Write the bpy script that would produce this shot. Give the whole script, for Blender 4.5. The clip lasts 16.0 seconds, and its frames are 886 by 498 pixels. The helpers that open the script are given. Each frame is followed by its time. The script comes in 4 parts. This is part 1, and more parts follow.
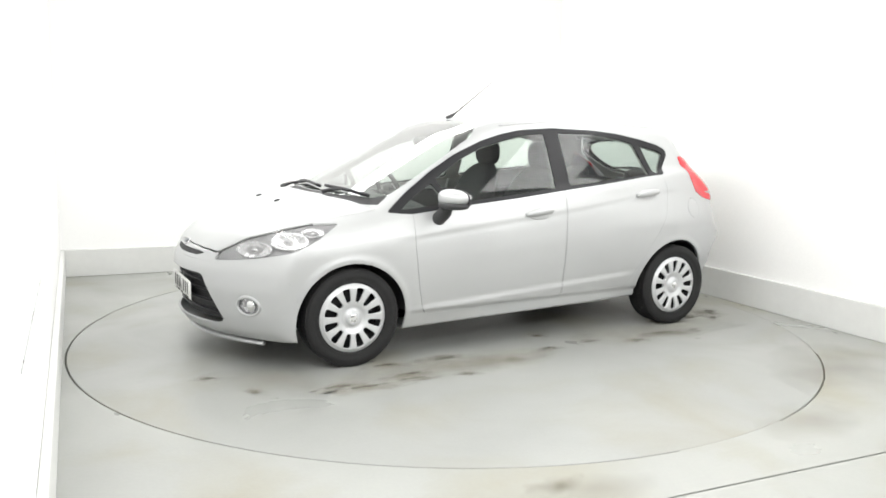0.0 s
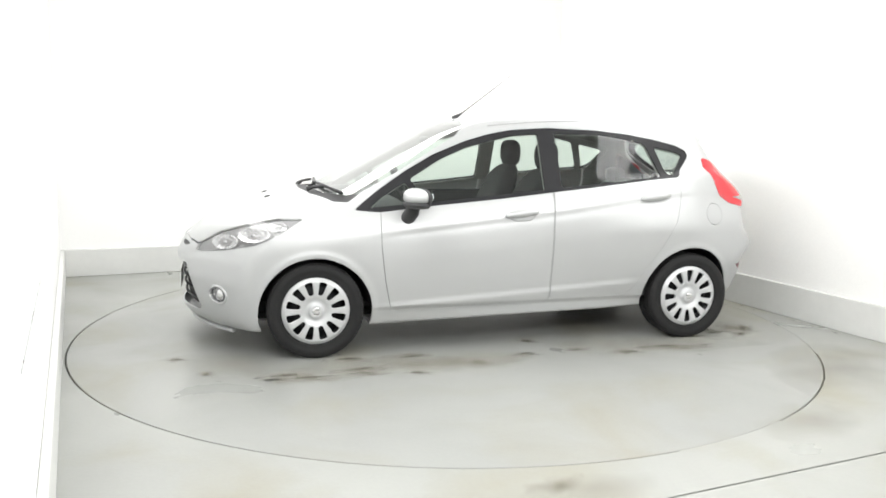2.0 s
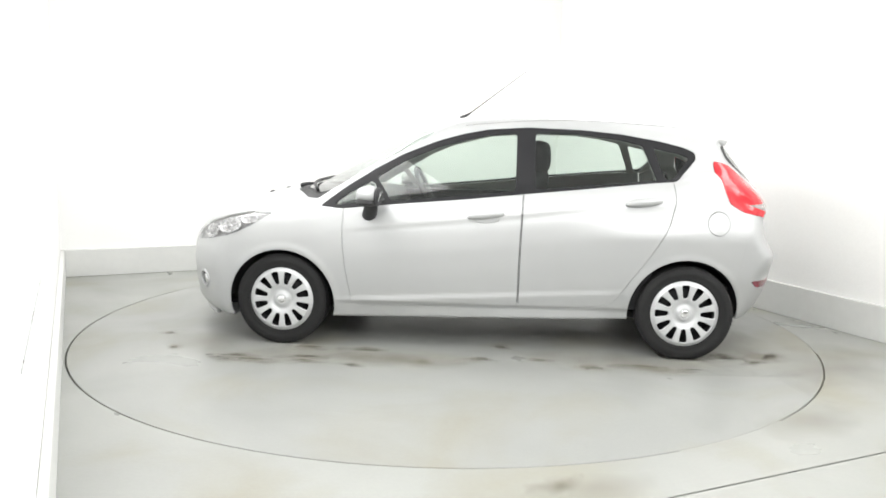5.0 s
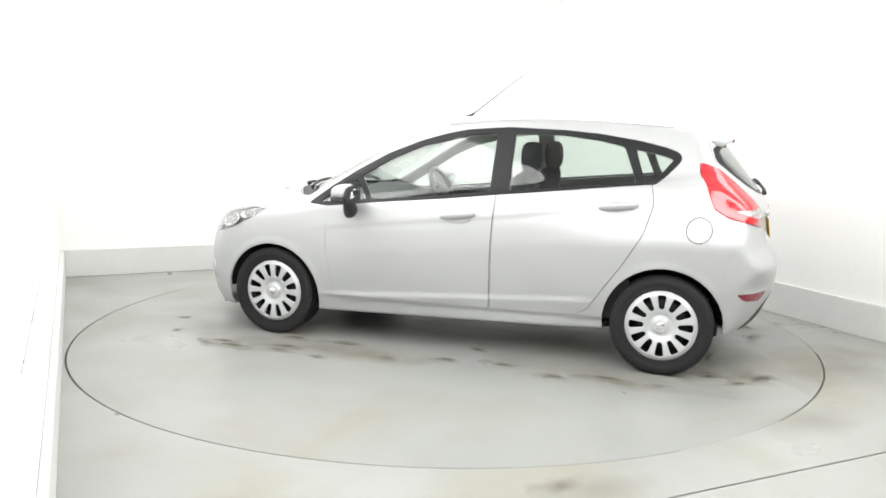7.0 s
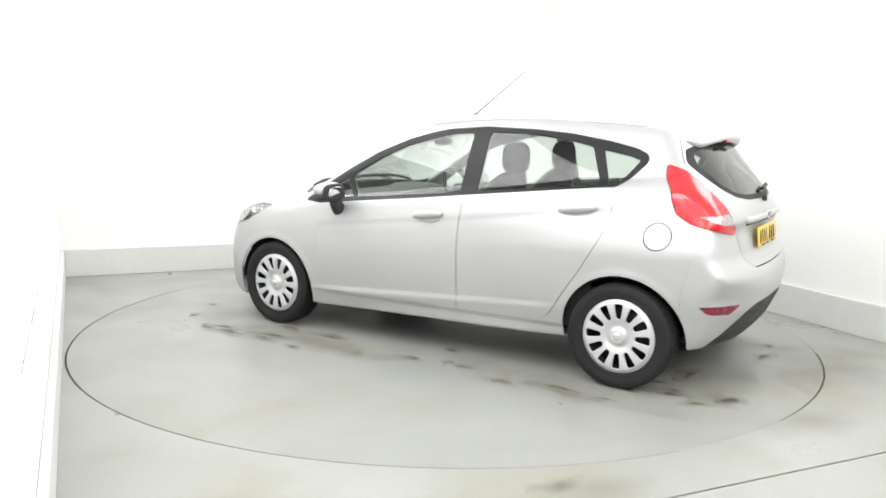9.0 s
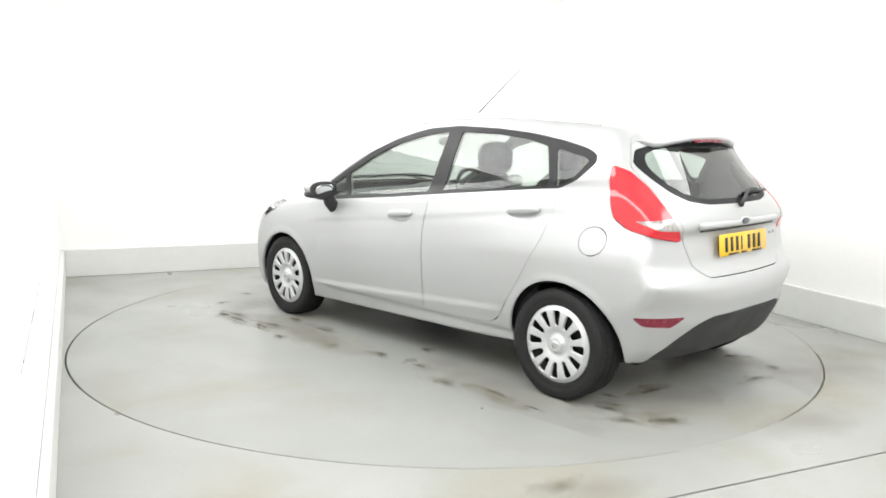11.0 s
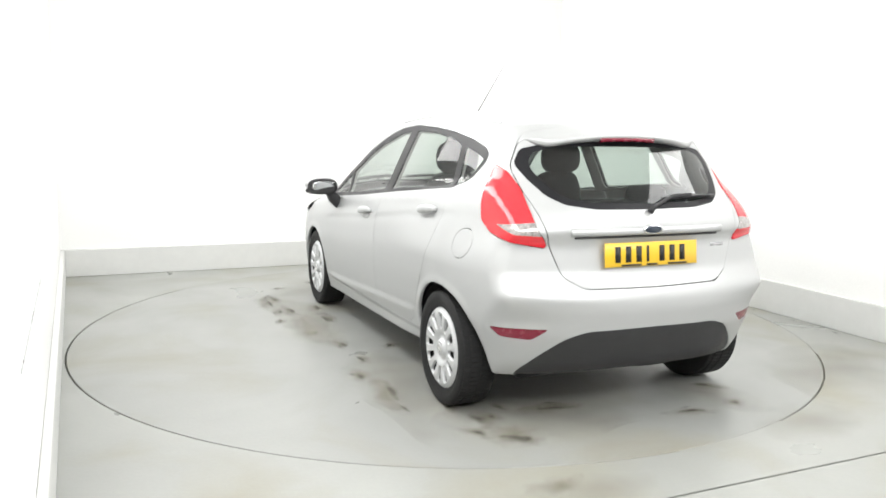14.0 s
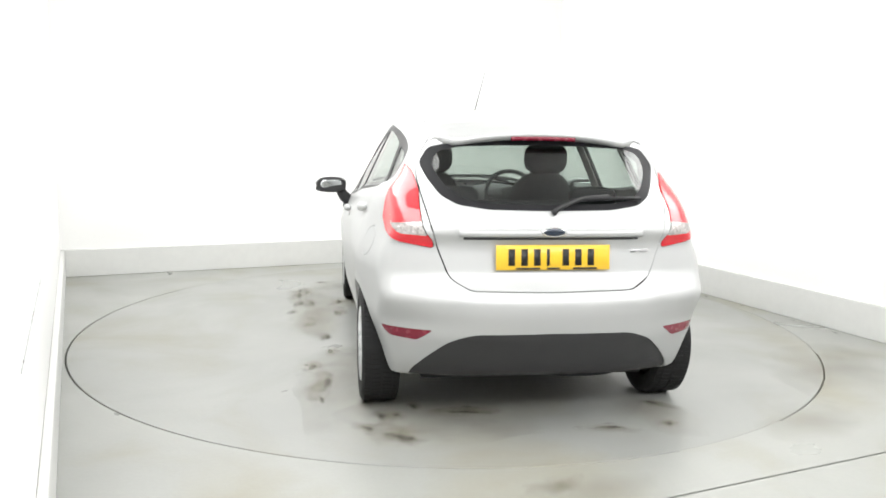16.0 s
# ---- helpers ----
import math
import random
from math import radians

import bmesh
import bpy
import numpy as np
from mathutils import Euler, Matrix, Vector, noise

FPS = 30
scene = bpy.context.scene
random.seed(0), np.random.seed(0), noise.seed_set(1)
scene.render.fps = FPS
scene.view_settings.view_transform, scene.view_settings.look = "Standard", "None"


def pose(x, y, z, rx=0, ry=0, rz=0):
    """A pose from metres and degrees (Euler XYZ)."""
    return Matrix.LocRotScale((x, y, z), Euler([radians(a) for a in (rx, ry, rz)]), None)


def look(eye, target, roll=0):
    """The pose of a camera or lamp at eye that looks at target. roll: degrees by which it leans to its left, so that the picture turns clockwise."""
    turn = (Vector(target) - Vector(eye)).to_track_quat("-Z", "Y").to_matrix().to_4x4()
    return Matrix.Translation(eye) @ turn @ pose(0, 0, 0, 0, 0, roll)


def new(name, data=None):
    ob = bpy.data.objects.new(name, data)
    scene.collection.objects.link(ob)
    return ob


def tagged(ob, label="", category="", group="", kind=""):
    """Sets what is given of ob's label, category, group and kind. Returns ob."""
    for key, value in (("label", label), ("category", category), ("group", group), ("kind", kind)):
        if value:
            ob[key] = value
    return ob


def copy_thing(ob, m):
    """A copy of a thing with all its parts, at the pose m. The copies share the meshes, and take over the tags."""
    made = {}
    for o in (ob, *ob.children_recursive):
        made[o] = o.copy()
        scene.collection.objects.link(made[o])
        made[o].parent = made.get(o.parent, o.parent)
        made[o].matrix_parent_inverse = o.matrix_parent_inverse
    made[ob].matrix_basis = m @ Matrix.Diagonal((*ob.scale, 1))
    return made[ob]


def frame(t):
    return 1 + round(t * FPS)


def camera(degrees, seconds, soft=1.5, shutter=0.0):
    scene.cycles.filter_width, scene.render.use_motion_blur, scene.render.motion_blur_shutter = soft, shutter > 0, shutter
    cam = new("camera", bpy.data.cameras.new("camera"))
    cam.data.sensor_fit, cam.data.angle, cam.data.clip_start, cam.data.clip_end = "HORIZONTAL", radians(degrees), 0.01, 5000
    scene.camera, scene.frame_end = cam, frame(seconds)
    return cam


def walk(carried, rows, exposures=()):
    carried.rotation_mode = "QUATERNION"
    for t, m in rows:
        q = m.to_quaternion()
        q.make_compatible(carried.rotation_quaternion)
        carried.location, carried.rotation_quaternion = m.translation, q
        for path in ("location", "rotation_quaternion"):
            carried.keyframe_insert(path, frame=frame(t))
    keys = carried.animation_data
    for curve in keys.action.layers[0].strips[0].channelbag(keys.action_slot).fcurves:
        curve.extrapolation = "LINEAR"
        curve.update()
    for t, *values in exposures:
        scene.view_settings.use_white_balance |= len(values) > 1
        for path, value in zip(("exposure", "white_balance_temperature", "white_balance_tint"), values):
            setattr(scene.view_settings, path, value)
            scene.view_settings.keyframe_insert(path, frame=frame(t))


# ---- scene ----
# camera: fixed on a stand beside the booth's left wall
EYE = (0.0, -5.513, 1.361)
cam = camera(58.17, 16.0, soft=1.7, shutter=0.4)
VIEW = look(EYE, (-0.00425, -4.524, 1.2135), roll=1.054)
walk(cam, [(0.0, VIEW), (16.0, VIEW)])

# ---------------------------------------------------------------- light
scene.view_settings.exposure = 0.0
world = bpy.data.worlds.new("world")
scene.world = world
world.use_nodes = True
wbg = world.node_tree.nodes["Background"]
wbg.inputs[0].default_value = (1.0, 0.99, 0.97, 1)
wbg.inputs[1].default_value = 0.35

ROOM = 24.3                                   # turn of the booth against the camera's line, degrees
ROOM_M = pose(0, 0, 0, 0, 0, ROOM)


def unseen_lamp(x, y, z, sx, sy, lean_x, lean_y, watts):
    """A long lamp, out of view at an assumed place, leaning towards the turntable."""
    data = bpy.data.lights.new("unseen_lamp", "AREA")
    data.shape, data.size, data.size_y, data.energy = "RECTANGLE", sx, sy, watts
    data.color = (1.0, 0.997, 0.985)
    ob = new("unseen_lamp", data)
    ob.matrix_world = ROOM_M @ pose(x, y, z, lean_x, lean_y, 0)
    return ob


unseen_lamp(-1.95, -0.9, 2.85, 0.8, 6.4, 0, -64, 114)
unseen_lamp(2.05, -0.9, 2.85, 0.8, 6.4, 0, 66, 97)
unseen_lamp(0.0, 2.15, 3.15, 4.0, 0.7, -58, 0, 46)
unseen_lamp(0.0, -5.3, 2.75, 4.2, 0.9, 68, 0, 112)


# ---------------------------------------------------------------- materials
def material(name, color=(0.8, 0.8, 0.8), rough=0.5, metal=0.0, coat=0.0, var=0.06, scale=6.0, fine=120.0,
             bump=0.0, rough_var=0.08, transmission=0.0, ior=1.45, emit=0.0):
    m = bpy.data.materials.new(name)
    m.use_nodes = True
    nt = m.node_tree
    b = nt.nodes["Principled BSDF"]
    tc = nt.nodes.new("ShaderNodeTexCoord")
    n1 = nt.nodes.new("ShaderNodeTexNoise")
    n1.inputs["Scale"].default_value, n1.inputs["Detail"].default_value = scale, 5
    n2 = nt.nodes.new("ShaderNodeTexNoise")
    n2.inputs["Scale"].default_value, n2.inputs["Detail"].default_value = fine, 3
    for n in (n1, n2):
        nt.links.new(tc.outputs["Object"], n.inputs["Vector"])
    mix = nt.nodes.new("ShaderNodeMath")
    mix.operation = "ADD"
    nt.links.new(n1.outputs[0], mix.inputs[0])
    nt.links.new(n2.outputs[0], mix.inputs[1])
    ramp = nt.nodes.new("ShaderNodeMapRange")
    ramp.inputs[1].default_value, ramp.inputs[2].default_value = 0.6, 1.4
    ramp.inputs[3].default_value, ramp.inputs[4].default_value = 1 - var, 1 + var
    nt.links.new(mix.outputs[0], ramp.inputs[0])
    col = nt.nodes.new("ShaderNodeVectorMath")
    col.operation = "SCALE"
    col.inputs[0].default_value = color
    nt.links.new(ramp.outputs[0], col.inputs["Scale"])
    nt.links.new(col.outputs[0], b.inputs["Base Color"])
    rr = nt.nodes.new("ShaderNodeMapRange")
    rr.inputs[1].default_value, rr.inputs[2].default_value = 0.3, 0.7
    rr.inputs[3].default_value, rr.inputs[4].default_value = max(0.02, rough - rough_var), min(1, rough + rough_var)
    nt.links.new(n1.outputs[0], rr.inputs[0])
    nt.links.new(rr.outputs[0], b.inputs["Roughness"])
    b.inputs["Metallic"].default_value = metal
    b.inputs["Coat Weight"].default_value = coat
    b.inputs["Coat Roughness"].default_value = 0.05
    b.inputs["IOR"].default_value = ior
    b.inputs["Transmission Weight"].default_value = transmission
    if bump:
        bp = nt.nodes.new("ShaderNodeBump")
        bp.inputs["Strength"].default_value, bp.inputs["Distance"].default_value = bump, 0.004
        nt.links.new(n2.outputs[0], bp.inputs["Height"])
        nt.links.new(bp.outputs[0], b.inputs["Normal"])
    if emit:
        b.inputs["Emission Color"].default_value = (*color, 1)
        b.inputs["Emission Strength"].default_value = emit
    return m


def glass_material(name, tint, gloss_rough=0.02, power=4.5):
    """Thin automotive glass: a tinted clear layer under a Fresnel gloss."""
    m = bpy.data.materials.new(name)
    m.use_nodes = True
    nt = m.node_tree
    nt.nodes.remove(nt.nodes["Principled BSDF"])
    tr = nt.nodes.new("ShaderNodeBsdfTransparent")
    tr.inputs[0].default_value = (*tint, 1)
    gl = nt.nodes.new("ShaderNodeBsdfGlossy")
    gl.inputs["Roughness"].default_value = gloss_rough
    lw = nt.nodes.new("ShaderNodeLayerWeight")
    pw = nt.nodes.new("ShaderNodeMath")
    pw.operation = "POWER"
    pw.inputs[1].default_value = power
    sc = nt.nodes.new("ShaderNodeMath")
    sc.operation = "MULTIPLY_ADD"
    sc.inputs[1].default_value, sc.inputs[2].default_value = 0.8, 0.05
    nt.links.new(lw.outputs["Facing"], pw.inputs[0])
    nt.links.new(pw.outputs[0], sc.inputs[0])
    mx = nt.nodes.new("ShaderNodeMixShader")
    nt.links.new(sc.outputs[0], mx.inputs[0])
    nt.links.new(tr.outputs[0], mx.inputs[1])
    nt.links.new(gl.outputs[0], mx.inputs[2])
    nt.links.new(mx.outputs[0], nt.nodes["Material Output"].inputs["Surface"])
    return m


PAINT = material("silver_paint", (0.50, 0.508, 0.512), 0.43, 0.42, 0.28, var=0.035, scale=2.5, fine=700, rough_var=0.04)
BLACK_TRIM = material("gloss_black_trim", (0.018, 0.018, 0.02), 0.4, 0, 0, var=0.1, ior=1.3)
BLACK_GLASS = material("black_glass_border", (0.015, 0.015, 0.017), 0.45, 0, 0, var=0.1, rough_var=0.05, ior=1.25)
BLACK_PLASTIC = material("textured_black_plastic", (0.035, 0.035, 0.037), 0.6, 0, 0, var=0.12, fine=500, bump=0.3)
RUBBER = material("tyre_rubber", (0.018, 0.018, 0.0185), 0.7, 0, 0, var=0.3, scale=9, fine=200, bump=0.25, ior=1.35)
LINER = material("wheel_arch_felt", (0.02, 0.02, 0.021), 0.9, 0, 0, var=0.2)
COVER = material("silver_wheel_cover", (0.60, 0.61, 0.62), 0.36, 0.35, 0.3, var=0.04, scale=12)
STEEL = material("dark_steel_rim", (0.025, 0.025, 0.027), 0.5, 0.6, 0, var=0.2)
DISC = material("brake_disc_steel", (0.3, 0.29, 0.28), 0.4, 0.9, 0, var=0.15)
CHROME = material("chrome", (0.85, 0.85, 0.86), 0.08, 1.0, 0, var=0.02, rough_var=0.03)
SIDE_GLASS = glass_material("side_glass", (0.78, 0.84, 0.80))
REAR_GLASS = glass_material("rear_glass", (0.58, 0.64, 0.61), power=3.0)
SCREEN_GLASS = glass_material("windscreen_glass", (0.82, 0.88, 0.84), power=1.7)
CLEAR_LENS = glass_material("clear_lens", (0.97, 0.97, 0.97))
RED_LENS = material("red_lamp_lens", (0.62, 0.018, 0.03), 0.18, 0, 0.8, var=0.12, scale=30, fine=200)
DARK_RED = material("dark_red_reflector", (0.19, 0.010, 0.03), 0.25, 0, 0.6, var=0.25, scale=40, fine=300)
WHITE_LENS = material("reversing_lamp_lens", (0.40, 0.38, 0.37), 0.2, 0.4, 0.5, var=0.6, scale=38, fine=90)
REFLECTOR = material("lamp_reflector", (0.52, 0.52, 0.53), 0.25, 0.7, 0, var=0.45, scale=30, fine=70)
LAMP_BEZEL = material("lamp_bezel", (0.46, 0.46, 0.47), 0.3, 0.5, 0, var=0.2)
HEAD_BEZEL = material("headlamp_bezel", (0.27, 0.27, 0.275), 0.4, 0.3, 0, var=0.3)
SEAT_CLOTH = material("charcoal_seat_cloth", (0.022, 0.022, 0.025), 0.9, 0, 0, var=0.2, scale=14, fine=420, bump=0.4)
DASH = material("grey_dash_plastic", (0.07, 0.07, 0.073), 0.65, 0, 0, var=0.15, fine=380, bump=0.3)
TRIM_GREY = material("grey_inner_trim", (0.40, 0.40, 0.39), 0.8, 0, 0, var=0.08, fine=300, bump=0.2)
CARPET = material("dark_carpet", (0.03, 0.03, 0.032), 0.95, 0, 0, var=0.25, fine=500, bump=0.4)
PLATE_Y = material("yellow_plate", (0.80, 0.50, 0.03), 0.35, 0, 0.3, var=0.05)
PLATE_W = material("white_plate", (0.78, 0.78, 0.76), 0.35, 0, 0.3, var=0.05)
PLATE_INK = material("plate_black", (0.015, 0.015, 0.015), 0.4, 0, 0, var=0.1)
BADGE = material("badge_enamel", (0.03, 0.04, 0.06), 0.2, 0.2, 0.6, var=0.1)
MIRROR = material("mirror_glass", (0.8, 0.82, 0.84), 0.03, 1.0, 0, var=0.01, rough_var=0.01)
WALL_WHITE = material("white_wall_paint", (0.92, 0.92, 0.912), 0.75, 0, 0, var=0.025, scale=1.2, fine=60, bump=0.1)
KERB_PAINT = material("off_white_kerb_paint", (0.70, 0.705, 0.69), 0.6, 0, 0, var=0.035, scale=2.5, fine=14, bump=0.08)
CEIL = material("grey_ceiling", (0.62, 0.62, 0.61), 0.8, 0, 0, var=0.02, scale=1)
BOUNCE_GREY = material("grey_wall", (0.5, 0.5, 0.495), 0.7, 0.0, 0, var=0.1, scale=2)


def floor_material(name, base, seed):
    """Painted concrete: broad scuffing, tan dirt patches, dark rubber flecks, satin sheen."""
    m = bpy.data.materials.new(name)
    m.use_nodes = True
    nt = m.node_tree
    b = nt.nodes["Principled BSDF"]
    tc = nt.nodes.new("ShaderNodeTexCoord")
    mp = nt.nodes.new("ShaderNodeMapping")
    mp.inputs["Location"].default_value = (seed, seed * 0.7, 0)
    nt.links.new(tc.outputs["Object"], mp.inputs["Vector"])

    def noise_tex(scale, detail, distort=0.0):
        n = nt.nodes.new("ShaderNodeTexNoise")
        n.inputs["Scale"].default_value, n.inputs["Detail"].default_value = scale, detail
        n.inputs["Distortion"].default_value = distort
        nt.links.new(mp.outputs[0], n.inputs["Vector"])
        return n.outputs[0]

    def remap(v, a, c, lo, hi):
        r = nt.nodes.new("ShaderNodeMapRange")
        for i, q in enumerate((a, c, lo, hi)):
            r.inputs[i + 1].default_value = q
        nt.links.new(v, r.inputs[0])
        return r.outputs[0]

    def mixed(fac, c1, c2):
        x = nt.nodes.new("ShaderNodeMix")
        x.data_type = "RGBA"
        nt.links.new(fac, x.inputs[0])
        for sock, c in ((x.inputs[6], c1), (x.inputs[7], c2)):
            if isinstance(c, tuple):
                sock.default_value = (*c, 1)
            else:
                nt.links.new(c, sock)
        return x.outputs[2]

    broad = noise_tex(0.9, 4)
    c = mixed(remap(broad, 0.35, 0.65, 0, 1), tuple(0.94 * v for v in base), tuple(1.05 * v for v in base))
    dirt = noise_tex(1.25, 7, 0.5)
    c = mixed(remap(dirt, 0.50, 0.72, 0, 0.75), c, (base[0] * 0.93, base[1] * 0.87, base[2] * 0.72))
    grain = noise_tex(55, 4)
    c = mixed(remap(grain, 0.3, 0.7, 0, 0.08), c, tuple(0.6 * v for v in base))
    nt.links.new(c, b.inputs["Base Color"])
    nt.links.new(remap(dirt, 0.3, 0.7, 0.26, 0.5), b.inputs["Roughness"])
    bp = nt.nodes.new("ShaderNodeBump")
    bp.inputs["Strength"].default_value, bp.inputs["Distance"].default_value = 0.12, 0.003
    nt.links.new(grain, bp.inputs["Height"])
    nt.links.new(bp.outputs[0], b.inputs["Normal"])
    return m


FLOOR = floor_material("painted_floor", (0.34, 0.348, 0.328), 3.1)
TABLE = floor_material("painted_turntable", (0.33, 0.338, 0.322), 11.7)


def mark_material(name, color, low, high, grain, top=0.9):
    """A thin smear, dense in its middle, whose edges break up into specks."""
    m = material(name, color, 0.55, 0, 0, var=0.25, scale=18, fine=90)
    nt = m.node_tree
    tc = nt.nodes.new("ShaderNodeTexCoord")
    n = nt.nodes.new("ShaderNodeTexNoise")
    n.inputs["Scale"].default_value, n.inputs["Detail"].default_value = grain, 5
    nt.links.new(tc.outputs["Object"], n.inputs["Vector"])
    off = nt.nodes.new("ShaderNodeVectorMath")
    off.operation = "MULTIPLY_ADD"
    off.inputs[1].default_value, off.inputs[2].default_value = (2, 2, 0), (-1, -1, 0)
    nt.links.new(tc.outputs["Generated"], off.inputs[0])
    away = nt.nodes.new("ShaderNodeVectorMath")
    away.operation = "LENGTH"
    nt.links.new(off.outputs[0], away.inputs[0])
    less = nt.nodes.new("ShaderNodeMath")
    less.operation = "MULTIPLY_ADD"
    less.inputs[1].default_value = -0.55
    nt.links.new(away.outputs["Value"], less.inputs[0])
    nt.links.new(n.outputs[0], less.inputs[2])
    r = nt.nodes.new("ShaderNodeMapRange")
    for i, q in enumerate((low, high, 0.0, top)):
        r.inputs[i + 1].default_value = q
    nt.links.new(less.outputs[0], r.inputs[0])
    nt.links.new(r.outputs[0], nt.nodes["Principled BSDF"].inputs["Alpha"])
    return m


STAIN = mark_material("rubber_mark", (0.115, 0.105, 0.085), 0.08, 0.45, 22, 0.58)
STAIN_TAN = mark_material("tan_dirt_mark", (0.30, 0.27, 0.20), 0.06, 0.5, 9, 0.42)
DUST_FILM = mark_material("tan_dust_film", (0.30, 0.275, 0.21), 0.0, 0.6, 3.2, 0.34)


# ---------------------------------------------------------------- mesh helpers
def part(name, bm, mat, parent=None, label="", smooth=True, normals=None):
    """Links a bmesh as one mesh object under a thing or a part."""
    if normals is None:
        bmesh.ops.recalc_face_normals(bm, faces=bm.faces[:])
    me = bpy.data.meshes.new(name)
    bm.to_mesh(me)
    me.polygons.foreach_set("use_smooth", [smooth] * len(me.polygons))
    if normals is not None:
        me.normals_split_custom_set_from_vertices(normals)
    bm.free()
    me.materials.append(mat)
    ob = new(name, me)
    ob.parent = parent
    if label:
        tagged(ob, label)
    return ob


def box_bm(x0, x1, y0, y1, z0, z1, bevel=0.0, seg=2, bm=None):
    bm = bm or bmesh.new()
    made = bmesh.ops.create_cube(bm, size=1.0, matrix=Matrix.Translation(((x0 + x1) / 2, (y0 + y1) / 2, (z0 + z1) / 2))
                                 @ Matrix.Diagonal((x1 - x0, y1 - y0, z1 - z0, 1)))
    if bevel:
        es = list({e for v in made["verts"] for e in v.link_edges})
        bmesh.ops.bevel(bm, geom=es, offset=bevel, segments=seg, profile=0.5, affect="EDGES")
    return bm


def lathe(profile, n=48, axis="y", bm=None):
    """Turns (radius, along) pairs round an axis."""
    bm = bm or bmesh.new()
    rings = []
    for r, a in profile:
        ring = []
        for i in range(n):
            t = 2 * math.pi * i / n
            if axis == "y":
                ring.append(bm.verts.new((r * math.cos(t), a, r * math.sin(t))))
            elif axis == "z":
                ring.append(bm.verts.new((r * math.cos(t), r * math.sin(t), a)))
            else:
                ring.append(bm.verts.new((a, r * math.cos(t), r * math.sin(t))))
        rings.append(ring)
    for p, q in zip(rings, rings[1:]):
        for i in range(n):
            bm.faces.new((p[i], p[(i + 1) % n], q[(i + 1) % n], q[i]))
    return bm


def tube(points, radius, n=8, bm=None, caps=True):
    """A round bar through the points; radius may be a list."""
    bm = bm or bmesh.new()
    pts = [Vector(p) for p in points]
    radii = radius if isinstance(radius, (list, tuple)) else [radius] * len(pts)
    rings = []
    for i, p in enumerate(pts):
        d = (pts[min(i + 1, len(pts) - 1)] - pts[max(i - 1, 0)]).normalized()
        a = d.orthogonal().normalized() if i == 0 else (rings_a - d * rings_a.dot(d)).normalized()
        rings_a = a
        b = d.cross(a)
        rings.append([bm.verts.new(p + radii[i] * (math.cos(t) * a + math.sin(t) * b))
                      for t in (2 * math.pi * k / n for k in range(n))])
    for p, q in zip(rings, rings[1:]):
        for i in range(n):
            bm.faces.new((p[i], p[(i + 1) % n], q[(i + 1) % n], q[i]))
    if caps:
        bm.faces.new(rings[0])
        bm.faces.new(rings[-1])
    return bm


def blob(cx, cy, cz, rx, ry, rz, p=2.6, nu=28, nv=16, bm=None, shape=None):
    """A superellipsoid cushion; shape(v) may push its points about."""
    bm = bm or bmesh.new()

    def se(c, e):
        return math.copysign(abs(c) ** (2 / e), c)
    rows = []
    for j in range(1, nv):
        b = -math.pi / 2 + math.pi * j / nv
        row = []
        for i in range(nu):
            a = 2 * math.pi * i / nu
            v = Vector((rx * se(math.cos(b), p) * se(math.cos(a), p), ry * se(math.cos(b), p) * se(math.sin(a), p), rz * se(math.sin(b), p)))
            if shape:
                v = shape(v)
            row.append(bm.verts.new(v + Vector((cx, cy, cz))))
        rows.append(row)
    for r, q in zip(rows, rows[1:]):
        for i in range(nu):
            bm.faces.new((r[i], r[(i + 1) % nu], q[(i + 1) % nu], q[i]))
    bm.faces.new(rows[0])
    bm.faces.new(rows[-1])
    return bm


# ---------------------------------------------------------------- the booth
KERB_H, KERB_T, WALL_T, WALL_TOP = 0.245, 0.035, 0.15, 3.5
LEFT, RIGHT, BACK, FRONT = -2.49, 2.56, 2.73, -8.0


# the left wall stands a little out of square
LEFT_M = Matrix.Translation((LEFT, BACK, 0)) @ pose(0, 0, 0, 0, 0, 0.76) @ Matrix.Translation((-LEFT, -BACK, 0))


def structure(name, bm, mat, label, category):
    ob = part(name, bm, mat, None, label, smooth=False)
    ob.matrix_world = ROOM_M @ (LEFT_M if name.endswith("left") else Matrix())
    return tagged(ob, category=category, kind="structure")


